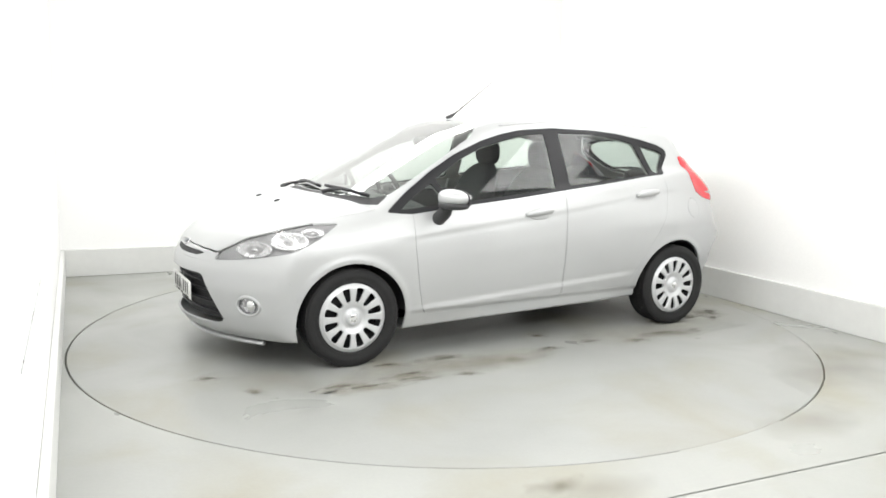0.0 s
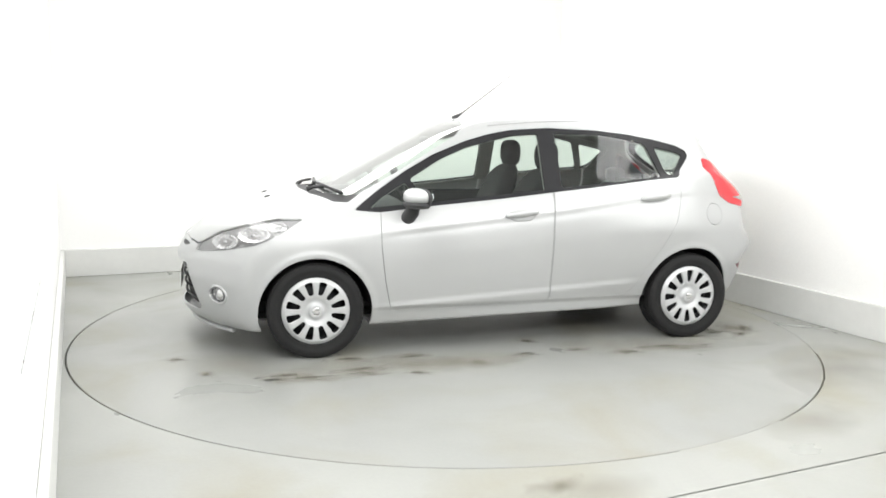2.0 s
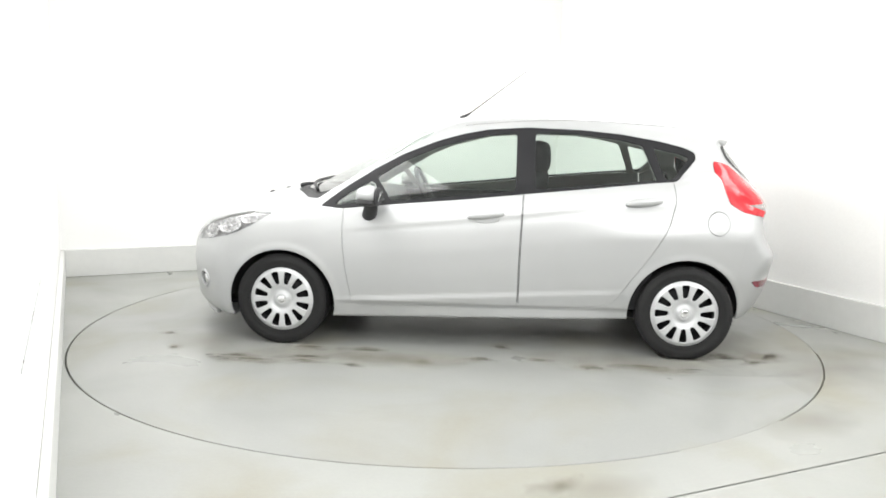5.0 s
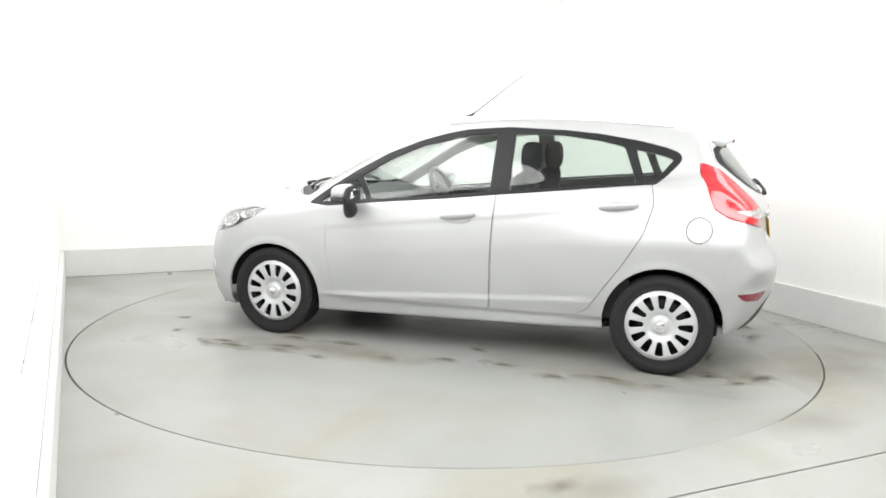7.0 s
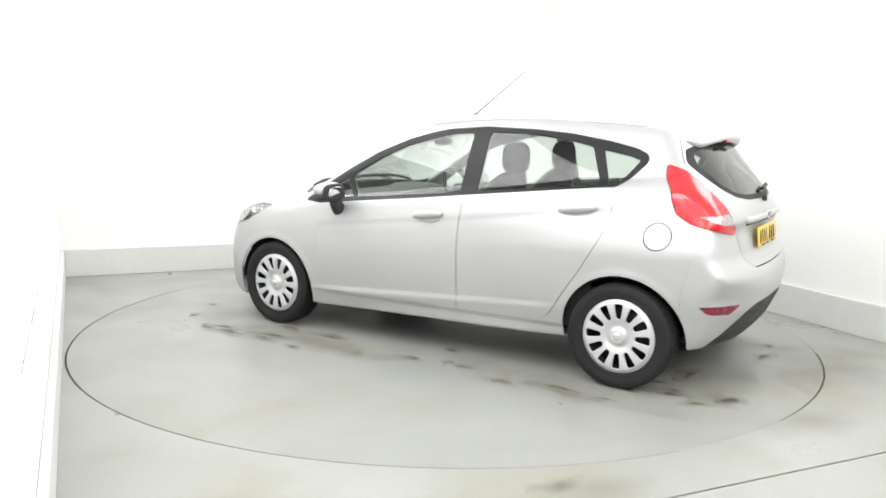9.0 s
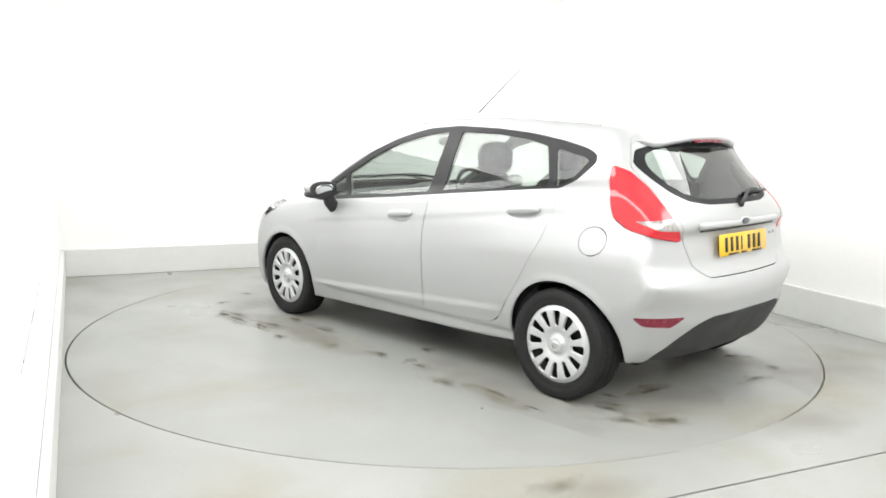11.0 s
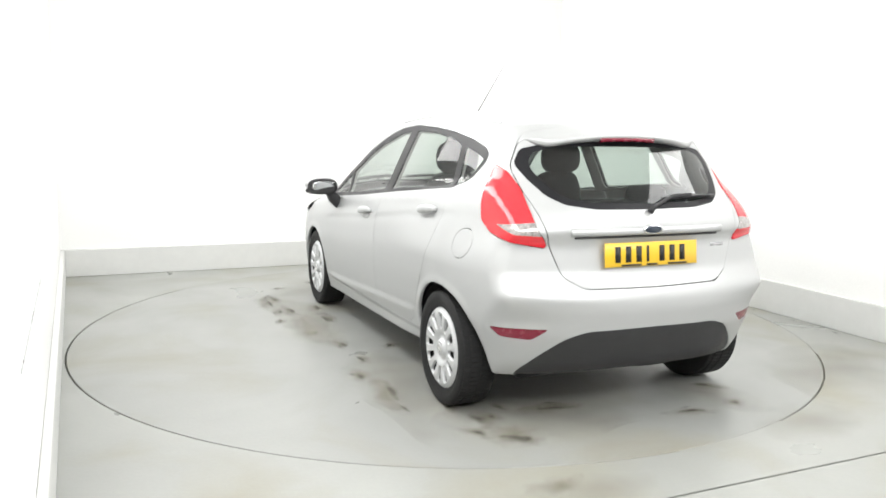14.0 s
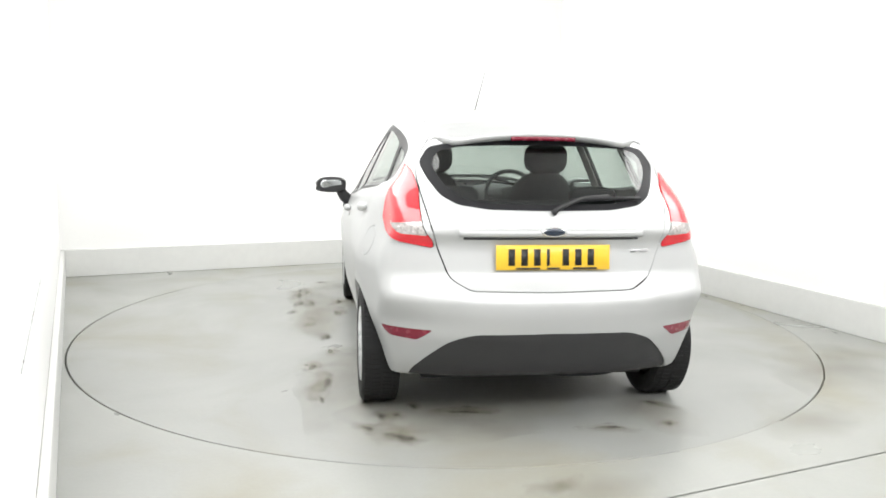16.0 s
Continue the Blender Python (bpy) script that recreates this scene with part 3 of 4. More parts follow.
BONNET_CUT = rounded([(1.285, -0.1), (1.283, 0.15), (1.245, 0.44), (1.12, 0.66), (1.06, 0.725), (1.30, 0.728), (1.45, 0.715), (1.60, 0.690), (1.72, 0.640), (1.84, 0.55), (1.925, 0.42), (1.965, 0.30),
                      (1.985, 0.15), (1.99, -0.1)], 0.02, 3)
bonnet = carve(shell, BONNET_CUT, ABOVE, lambda c: c.z > 0.58, 0.0025)

# front grilles and fog lamps
SLOT = rounded([(-0.1, 0.616), (0.28, 0.622), (0.345, 0.640), (0.28, 0.650), (-0.1, 0.646)], 0.010, 3)
slot = carve(shell, SLOT, END, lambda c: c.x > 1.7, 0.0)
GRILLE = rounded([(-0.1, 0.525), (0.36, 0.525), (0.52, 0.275), (0.46, 0.245), (-0.1, 0.235)], 0.03, 4)
grille = carve(shell, GRILLE, END, lambda c: c.x > 1.6, 0.0)
FOG = circle(0.665, 0.375, 0.058, 0.05, 28)
fog = carve(shell, FOG, END, lambda c: c.x > 1.4, 0.0)
SPLIT_F = [(2.3, 0.10), (1.57, 0.10), (1.57, 0.40), (1.60, 0.50), (1.75, 0.645), (1.85, 0.62), (1.97, 0.60), (2.3, 0.60)]
bumper_f = carve(shell, SPLIT_F, SIDE, lambda c: c.x > 1.5, 0.0005)

# tailgate with its window, bumper, diffuser, reflectors
GATE = rounded([(-0.1, 0.660), (0.37, 0.668), (0.462, 0.72), (0.515, 0.855), (0.545, 0.96), (0.575, 1.08), (0.590, 1.20), (0.545, 1.28), (0.505, 1.345), (0.42, 1.372), (-0.1, 1.385)], 0.03, 3)
gate = carve(shell, GATE, END, lambda c: c.x < -1.25, 0.003)
BACKLIGHT = rounded([(-0.1, 1.012), (0.28, 1.018), (0.42, 1.037), (0.49, 1.075), (0.537, 1.14), (0.572, 1.215), (0.525, 1.285), (0.40, 1.312), (0.2, 1.322), (-0.1, 1.325)], 0.022, 4)
backlight = carve(gate, BACKLIGHT, END, lambda c: True, 0.001)
CLEAR = rounded([(-0.1, 1.040), (0.28, 1.045), (0.39, 1.062), (0.45, 1.10), (0.490, 1.15), (0.515, 1.212), (0.485, 1.266), (0.39, 1.292), (0.2, 1.300), (-0.1, 1.302)], 0.03, 4)
clear_back = carve(backlight, CLEAR, END, lambda c: True, 0.0)
DIFFUSER = rounded([(-0.1, 0.478), (0.36, 0.474), (0.46, 0.440), (0.55, 0.36), (0.622, 0.275), (0.625, 0.05), (-0.1, 0.05)], 0.04, 4)
diffuser = carve(shell, DIFFUSER, END, lambda c: c.x < -1.62, 0.0015)
REFL = rounded([(0.757, 0.490), (0.532, 0.488), (0.60, 0.436), (0.722, 0.446)], 0.015, 3)
refl = carve(shell, REFL, END, lambda c: c.x < -1.35, 0.001)
SPLIT_R = [(-2.2, 0.10), (-1.555, 0.10), (-1.545, 0.42), (-1.555, 0.55), (-1.60, 0.76), (-1.66, 0.862), (-2.2, 0.862)]
bumper_r = carve(shell, SPLIT_R, SIDE, lambda c: c.x < -1.4, 0.0006)
FUEL = circle(-1.42, 0.838, 0.068, 0.070, 36)
left_shell = shell.copy()
fuel = carve(left_shell, FUEL, SIDE, lambda c: c.y > 0.4, 0.0025)

# body shell: the left half carries the filler flap
right_shell = mirrored(shell)
tmp = bpy.data.meshes.new("shell")
right_shell.to_mesh(tmp)
left_shell.from_mesh(tmp)
right_shell.free()
shell.free()
bpy.data.meshes.remove(tmp)
bmesh.ops.remove_doubles(left_shell, verts=[v for v in left_shell.verts if abs(v.co.y) < 0.0006], dist=0.0008)
inner = left_shell.copy()
bmesh.ops.delete(inner, geom=[f for f in inner.faces if not (-1.76 < f.calc_center_median().x < 0.95 and f.calc_center_median().z > 0.62)], context="FACES")
body = panel("body", left_shell, PAINT, car, "silver painted steel body shell", depth=0.02)
panel("fuel_flap", fuel, PAINT, body, "round silver fuel flap")


def pair(name, bm, mat, parents, label="", depth=0.014, sink=0.0, axis_parent=None):
    """A panel and its mirror image; parents is one thing or a pair."""
    parents = parents if isinstance(parents, tuple) else (parents, parents)
    other = mirrored(bm)
    return panel(name, bm, mat, parents[0], label, depth, sink), panel(name, other, mat, parents[1], label, depth, sink)


front_doors = pair("front_door", door_f, PAINT, car, "silver front door")
rear_doors = pair("rear_door", door_r, PAINT, car, "silver rear door")
inner_ring = surround.copy()
surrounds = pair("window_surround", surround, BLACK_TRIM, car, "black side window surround", 0.012, 0.003)
for q, nm in zip(panes, ("front_side_window", "rear_side_window", "quarter_window", "front_quarter_window")):
    pair(nm, q, SIDE_GLASS, car, "lightly tinted side glass", 0.004, 0.006)
panel("windscreen", both_sides(screen), SCREEN_GLASS, car, "clear windscreen", 0.004, 0.002)
panel("scuttle", both_sides(cowl), BLACK_PLASTIC, car, "black plastic scuttle panel below the windscreen", 0.01, 0.004)
bonnet_ob = panel("bonnet", both_sides(bonnet), PAINT, car, "silver bonnet")
bumper_front = panel("front_bumper", both_sides(bumper_f), PAINT, car, "silver front bumper")
bumper_rear = panel("rear_bumper", both_sides(bumper_r), PAINT, car, "silver rear bumper")
panel("upper_grille", both_sides(slot), BLACK_PLASTIC, bumper_front, "thin black upper grille slot", 0.02, 0.012)
lower_grille = panel("lower_grille", both_sides(grille), BLACK_PLASTIC, bumper_front, "black trapezoid lower grille", 0.02, 0.06)
tailgate = panel("tailgate", both_sides(gate), PAINT, car, "silver tailgate")
rear_window = panel("rear_window", both_sides(clear_back), REAR_GLASS, tailgate, "tinted rear window", 0.004, 0.003)
panel("window_border", both_sides(backlight), BLACK_GLASS, rear_window, "black printed window border", 0.004, 0.003)
panel("diffuser", both_sides(diffuser), BLACK_PLASTIC, bumper_rear, "dark grey plastic lower bumper", 0.02, 0.004)
pair("rear_reflector", refl, DARK_RED, bumper_rear, "dark red rear reflector", 0.006, 0.002)
housing = tail_lamp.copy()
tails = pair("tail_lamp", tail_lamp, RED_LENS, car, "tall red tail lamp", 0.02, -0.004)
pair("reversing_lamp", reverse_lamp, WHITE_LENS, tails, "clear reversing lamp section", 0.01, -0.003)
inner_head = head.copy()
heads = pair("headlamp", head, CLEAR_LENS, car, "clear swept-back headlamp", 0.004, -0.001)
pair("lamp_bowl", inner_head, HEAD_BEZEL, heads, "grey lamp interior", 0.004, 0.014)
fogs = pair("fog_lamp", fog, REFLECTOR, bumper_front, "small front fog lamp", 0.01, 0.018)
pair("lamp_housing", housing, BLACK_PLASTIC, tails, "dark lamp housing", 0.004, 0.03)
panel("inner_trim", inner, TRIM_GREY, car, "grey moulded inner pillar and roof trim", 0.004, 0.03)
pair("inner_window_trim", inner_ring, TRIM_GREY, car, "grey inner window trim", 0.004, 0.025)


# ---------------------------------------------------------------- fittings on the skin
def meet(origin, way, far=1.5):
    """The last place where a ray from inside leaves the skin."""
    o, d = np.array(origin, float), np.array(way, float)
    ts = np.linspace(0, far, 600)
    v = skin(o + ts[:, None] * d)
    i = int(np.argmax(v > 0))
    a, b = ts[max(i - 1, 0)], ts[i]
    for _ in range(20):
        m = (a + b) / 2
        if skin(o + m * d) > 0:
            b = m
        else:
            a = m
    return Vector(o + a * d)


def on_side(x, z, out=0.0):
    p = meet((x, 0, z), (0, 1, 0))
    return p + Vector(skin_normals([tuple(p)])[0]) * out


def on_top(x, y, out=0.0):
    p = meet((x, y, 0.6), (0, 0, 1))
    return p + Vector(skin_normals([tuple(p)])[0]) * out


def on_rear(y, z, out=0.0):
    p = meet((-1.2, y, z), (-1, 0, 0))
    return p + Vector(skin_normals([tuple(p)])[0]) * out


def on_front(y, z, out=0.0):
    p = meet((1.2, y, z), (1, 0, 0))
    return p + Vector(skin_normals([tuple(p)])[0]) * out


def frame_at(p, up=(0, 0, 1)):
    """A pose at p: z along the skin's normal, y as near up as can be."""
    n = Vector(skin_normals([tuple(p)])[0])
    x = Vector(up).cross(n).normalized()
    y = n.cross(x)
    m = Matrix((x, y, n)).transposed().to_4x4()
    m.translation = p
    return m


def placed(bm, m):
    bmesh.ops.transform(bm, matrix=m, verts=bm.verts[:])
    return bm


def both(name, make, mat, parents, label=""):
    """A fitting on the left side and its mirror image."""
    parents = parents if isinstance(parents, tuple) else (parents, parents)
    a = make()
    b = mirrored(a)
    return part(name, a, mat, parents[0], label), part(name, b, mat, parents[1], label)


# door handles with their finger scoops
def handle(cx, cz):
    def make():
        bm = bmesh.new()
        pts, rad = [], []
        for i in range(15):
            u = -1 + 2 * i / 14
            pts.append(on_side(cx + 0.108 * u, cz + 0.004 - 0.010 * u, 0.003 + 0.019 * (1 - abs(u) ** 4)))
            rad.append(0.006 + 0.013 * (1 - u * u) ** 0.5)
        tube(pts, rad, 12, bm)
        for v in bm.verts:
            v.co.z = (v.co.z - cz) * 1.25 + cz
        return bm
    return make


def scoop(cx, cz):
    def make():
        p = on_side(cx, cz - 0.003, -0.002)
        bm = blob(0, 0, 0, 0.085, 0.036, 0.004, 2.4, 32, 8)
        return placed(bm, frame_at(p))
    return make


for doors, cx, cz in ((front_doors, -0.03, 0.847), (rear_doors, -0.975, 0.946)):
    both("handle_cup", scoop(cx, cz), PAINT, doors, "shallow silver handle recess")
    both("door_handle", handle(cx, cz), PAINT, doors, "silver pull handle")

# door mirrors
def mirror_cap():
    def shape(v):
        v = v.copy()
        v.x += 0.30 * max(v.y, 0) * -1 * 0.5
        if v.x < 0:
            v.x *= 0.55
        v.z *= 1 - 0.25 * (v.y + 0.11) / 0.22
        return v
    bm = blob(0.66, 0.945, 0.972, 0.085, 0.112, 0.056, 2.5, 32, 20, shape=shape)
    return bm


def mirror_belt():
    def shape(v):
        v = v.copy()
        v.x += 0.30 * max(v.y, 0) * -1 * 0.5
        if v.x < 0:
            v.x *= 0.56
        return v
    return blob(0.66, 0.945, 0.930, 0.087, 0.109, 0.027, 2.5, 32, 10, shape=shape)


def mirror_foot():
    bm = tube([(0.70, 0.775, 0.822), (0.69, 0.80, 0.832), (0.675, 0.85, 0.875), (0.668, 0.875, 0.915)], [0.034, 0.042, 0.040, 0.034], 14)
    for v in bm.verts:
        v.co.x = 0.68 + (v.co.x - 0.68) * 1.1
    return bm


def mirror_glass():
    bm = blob(0, 0, 0, 0.078, 0.036, 0.004, 3.0, 28, 6)
    return placed(bm, Matrix.Translation((0.598, 0.940, 0.962)) @ pose(0, 0, 0, 108, 0, -86))


caps = both("door_mirror", mirror_cap, PAINT, car, "silver-capped door mirror")
both("mirror_base", mirror_belt, BLACK_PLASTIC, caps, "black lower mirror shell")
both("mirror_bezel", lambda: blob(0.614, 0.942, 0.960, 0.016, 0.106, 0.056, 2.6, 32, 16), BLACK_PLASTIC, caps, "black mirror bezel")
both("mirror_foot", mirror_foot, BLACK_PLASTIC, caps, "black mirror foot")
both("mirror_glass", mirror_glass, MIRROR, caps, "mirror glass")

# roof aerial
base = on_top(0.168, 0)
aerial = part("aerial", tube([base + Vector((0.03, 0, -0.004)), base + Vector((0.01, 0, 0.006)), base + Vector((-0.015, 0, 0.02)), base + Vector((-0.04, 0, 0.035))],
                             [0.016, 0.015, 0.010, 0.006], 12), BLACK_PLASTIC, car, "slim black roof aerial")
part("rod", tube([base + Vector((-0.035, 0, 0.032)), base + Vector((-0.23, 0, 0.18)), base + Vector((-0.42, 0, 0.325))], [0.0042, 0.0030, 0.0015], 8), BLACK_PLASTIC, aerial)


# windscreen wipers, rear wiper
def wiper(name, pivot, path, parent, rest, blade_r=0.011):
    arm = part(name, tube([pivot, *rest], [0.016] + [0.009] * len(rest), 8), BLACK_PLASTIC, parent, "black wiper")
    bm = tube(path, blade_r, 8)
    part("blade", bm, BLACK_TRIM, arm, "black wiper blade")
    return arm


def screen_pt(x, y, out):
    return on_top(x, y, out)


wiper("wiper", screen_pt(1.245, 0.33, 0.012), [screen_pt(1.155 - 0.10 * k / 8 * (k / 8), 0.16 + 0.45 * k / 8, 0.016) for k in range(9)], car,
      [screen_pt(1.20, 0.34, 0.022), screen_pt(1.14, 0.40, 0.022)])
wiper("wiper", screen_pt(1.235, -0.50, 0.012), [screen_pt(1.10 + 0.08 * k / 8, -0.60 + 0.72 * k / 8, 0.016) for k in range(9)], car,
      [screen_pt(1.21, -0.36, 0.022), screen_pt(1.165, -0.2, 0.022)])
wiper("rear_wiper", on_rear(0.0, 1.000, 0.012), [on_rear(-0.09 - 0.34 * k / 8, 1.052 + 0.026 * k / 8 - 0.02 * (k / 8) ** 2, 0.012) for k in range(9)], tailgate,
      [on_rear(-0.03, 1.018, 0.022), on_rear(-0.15, 1.060, 0.020), on_rear(-0.27, 1.068, 0.018)], 0.009)
for s in (1, -1):
    p = on_top(1.49, 0.20 * s, 0.002)
    part("washer_jet", placed(blob(0, 0, 0, 0.013, 0.02, 0.008, 2.4, 14, 8), frame_at(p, (1, 0, 0))), BLACK_PLASTIC, bonnet_ob, "small black washer jet")


# roof spoiler and high brake lamp
def spoiler_bm():
    bm = bmesh.new()
    rows = []
    n = 28
    for i in range(n + 1):
        y = -0.525 + 1.05 * i / n
        k = abs(y) / 0.525
        a = on_top(-1.30, y, 0.001)
        te = Vector((-1.585 + 0.14 * k ** 3, y, 1.358 - 0.066 * k ** 2.2))
        und = on_rear(y, 1.322 - 0.06 * k ** 2.2, 0.003)
        if und.x < te.x + 0.02:
            te.x = und.x - 0.02
        end = float(sstep(0.72, 1.0, k))
        te = te.lerp(on_top(max(te.x, -1.44), y, 0.003), end)
        mid = a.lerp(te, 0.5) + Vector((0, 0, 0.012 * (1 - end) + 0.002))
        edge2 = te + Vector((0.004, 0, -0.02 + 0.017 * end))
        und = und.lerp(te + Vector((0.012, 0, -0.006)), end)
        und2 = und + Vector((0.06, 0, -0.004 * end))
        rows.append([bm.verts.new(p) for p in (a, a.lerp(mid, 0.5) + Vector((0, 0, 0.005)), mid, mid.lerp(te, 0.6) + Vector((0, 0, 0.004)), te + Vector((0.008, 0, 0.001)), te, edge2, und, und2)])
    for p, q in zip(rows, rows[1:]):
        for j in range(len(p) - 1):
            bm.faces.new((p[j], p[j + 1], q[j + 1], q[j]))
    bm.faces.new(rows[0])
    bm.faces.new(rows[-1])
    return bm


spoiler = part("spoiler", spoiler_bm(), PAINT, tailgate, "silver roof spoiler")
bm = bmesh.new()
tube([Vector((-1.572 + 0.07 * (abs(y) / 0.545) ** 3, y, 1.333 - 0.06 * (abs(y) / 0.545) ** 2.2)) for y in [-0.152 + 0.304 * k / 12 for k in range(13)]], 0.012, 10, bm)
part("high_brake_lamp", bm, DARK_RED, spoiler, "long dark red high-level brake lamp")

# tailgate grip bar, badges, plates
def bar_on(fn, y0, y1, z, r, out, n=24, squash=1.0):
    bm = tube([fn(y0 + (y1 - y0) * k / n, z, out) for k in range(n + 1)], r, 10)
    for v in bm.verts:
        v.co.z = z + (v.co.z - z) * squash
    return bm


part("grip_bar", bar_on(on_rear, -0.42, 0.42, 0.917, 0.014, 0.002, squash=1.25), PAINT, tailgate, "silver tailgate grip moulding")
# black bar put in as the shadow below the grip moulding
part("grip_shadow_bar", bar_on(on_rear, -0.40, 0.40, 0.893, 0.006, -0.001), BLACK_PLASTIC, tailgate, "black bar standing in for the shadow under the grip moulding")


def oval(m, a, b, parent):
    ring = part("badge", placed(blob(0, 0, 0, a, b, 0.006, 2.0, 32, 8), m), CHROME, parent, "small oval badge")
    part("badge_face", placed(blob(0, 0, 0.0022, a * 0.86, b * 0.8, 0.0055, 2.0, 32, 8), m), BADGE, ring, "dark enamel badge face")
    return ring


oval(frame_at(on_rear(0, 0.924, 0.016)), 0.058, 0.023, tailgate)
oval(frame_at(on_front(0, 0.667, 0.003)), 0.062, 0.025, bonnet_ob)
m = frame_at(on_rear(-0.415, 0.835, 0.001))
part("lettering_bar", placed(box_bm(-0.045, 0.045, -0.008, 0.008, 0, 0.002, 0.001, 1), m), LAMP_BEZEL, tailgate, "small grey model lettering")


def plate(m, parent, mat, label):
    pl = part("number_plate", placed(box_bm(-0.26, 0.26, -0.0555, 0.0555, 0, 0.004, 0.0015, 1), m), mat, parent, label)
    x = -0.205
    for i in range(7):
        w = 0.030 if i not in (3,) else 0.014
        part("plate_bar", placed(box_bm(x, x + w, -0.036, 0.038, 0.0041, 0.0052), m), PLATE_INK, pl)
        x += w + 0.028 + (0.030 if i == 3 else 0)
    for a, b in ((-0.17, -0.06), (-0.03, 0.03), (0.09, 0.2)):
        part("plate_bar", placed(box_bm(a, b, -0.0535, -0.0445, 0.0041, 0.0048), m), PLATE_INK, pl)
    return pl


rp = Matrix(((0, 0, -1, -1.806), (-1, 0, 0, 0.0), (0, 1, 0, 0.812), (0, 0, 0, 1))) @ pose(0, 0, 0, -6, 0, 0)
plate(rp, tailgate, PLATE_Y, "yellow number plate with black characters")
fp = Matrix(((0, 0, 1, 2.03), (1, 0, 0, 0.0), (0, 1, 0, 0.405), (0, 0, 0, 1)))
plate(fp, bumper_front, PLATE_W, "white number plate with black characters")

# front lip under the bumper
def front_lip():
    pts = []
    for k in range(25):
        y = 0.66 * k / 24
        pts.append((float(NOSE(0.2)) - 0.045 - 0.30 * (y / 0.72) ** 2.1, y, 0.158 - 0.006 * k / 24))
    bm = tube(pts, 0.018, 8)
    for v in bm.verts:
        v.co.z = 0.156 + (v.co.z - 0.156) * 0.7
    return bm


both("front_lip", front_lip, PAINT, bumper_front, "slim pale lip under the front bumper")

# grille slats and fog lamp rings
for z in (0.30, 0.36, 0.42, 0.48):
    half = 0.50 - (z - 0.26) * 0.62
    part("slat", bar_on(on_front, -half, half, z, 0.008, -0.045, 20), BLACK_TRIM, lower_grille)


def fog_ring():
    pts = []
    for k in range(29):
        t = 2 * math.pi * k / 28
        pts.append(on_front(0.665 + 0.060 * math.cos(t), 0.375 + 0.052 * math.sin(t), 0.0))
    return tube(pts, 0.008, 8, caps=False)


def fog_bulb():
    return placed(blob(0, 0, 0, 0.03, 0.036, 0.014, 2.2, 20, 8), frame_at(on_front(0.675, 0.375, -0.012)))


both("fog_ring", fog_ring, PAINT, fogs, "silver fog lamp ring")
both("fog_lens", fog_bulb, CHROME, fogs, "bright fog lamp lens")


# headlamp bowls
def bowl(x, z, a, b, out):
    def make():
        p = on_side(x, z, out)
        m = frame_at(p)
        bm = bmesh.new()
        lathe([(0.001, -0.006), (0.16, -0.007), (0.2, -0.014), (0.45, -0.014), (0.7, -0.010), (0.9, -0.005), (1.0, -0.0025), (1.05, -0.006)], 28, "z", bm)
        for v in bm.verts:
            v.co.x *= a
            v.co.y *= b
        return placed(bm, m)
    return make


both("main_beam_bowl", bowl(1.765, 0.690, 0.115, 0.046, -0.002), REFLECTOR, heads, "chromed main beam bowl")
both("dipped_beam_bowl", bowl(1.600, 0.744, 0.105, 0.052, -0.002), REFLECTOR, heads, "chromed dipped beam bowl")
both("indicator_bowl", bowl(1.465, 0.788, 0.065, 0.033, -0.002), REFLECTOR, heads, "chromed indicator bowl")


# ---------------------------------------------------------------- wheels
def cover_bm():
    """A twelve-spoke cover cut out of a dished disc."""
    bm = bmesh.new()
    n = 96
    rad = [0.001, 0.02, 0.032, 0.035, 0.038, 0.043, 0.05, 0.06, 0.067, 0.073, 0.08, 0.1, 0.12, 0.14, 0.16, 0.175, 0.184, 0.187, 0.19, 0.195, 0.2, 0.207]
    rings = [[bm.verts.new((r * math.cos(2 * math.pi * i / n), 0, r * math.sin(2 * math.pi * i / n))) for i in range(n)] for r in rad]
    for p, q in zip(rings, rings[1:]):
        for i in range(n):
            bm.faces.new((p[i], p[(i + 1) % n], q[(i + 1) % n], q[i]))
    for k in range(12):
        t = 2 * math.pi * (k + 0.5) / 12
        u, v = (math.cos(t), math.sin(t)), (-math.sin(t), math.cos(t))
        loc = rounded([(0.094, -0.014), (0.140, -0.0195), (0.178, -0.0265), (0.178, 0.0265), (0.140, 0.0195), (0.094, 0.014)], 0.017, 3)
        poly = [(a * u[0] + b * v[0], a * u[1] + b * v[1]) for a, b in loc]
        hole = cut(bm, poly, SIDE, lambda c: True)
        bmesh.ops.delete(bm, geom=hole, context="FACES")
    prof = Profile([(0.0, 0.016), (0.038, 0.015), (0.043, 0.000), (0.052, -0.008), (0.066, -0.006), (0.080, 0.005), (0.11, 0.012), (0.165, 0.016), (0.185, 0.013), (0.19, 0.004), (0.2, 0.002), (0.207, -0.012)], 0.002)
    for v in bm.verts:
        v.co.y = float(prof(math.hypot(v.co.x, v.co.z)))
    edges = [e for e in bm.edges if len(e.link_faces) == 1]
    res = bmesh.ops.extrude_edge_only(bm, edges=edges)["geom"]
    for v in [g for g in res if isinstance(g, bmesh.types.BMVert)]:
        v.co.y -= 0.016
        r = math.hypot(v.co.x, v.co.z)
        if r < 0.2:
            c = 0.141
            v.co.x *= 1 + 0.02 * (c - r) / c
            v.co.z *= 1 + 0.02 * (c - r) / c
    return bm


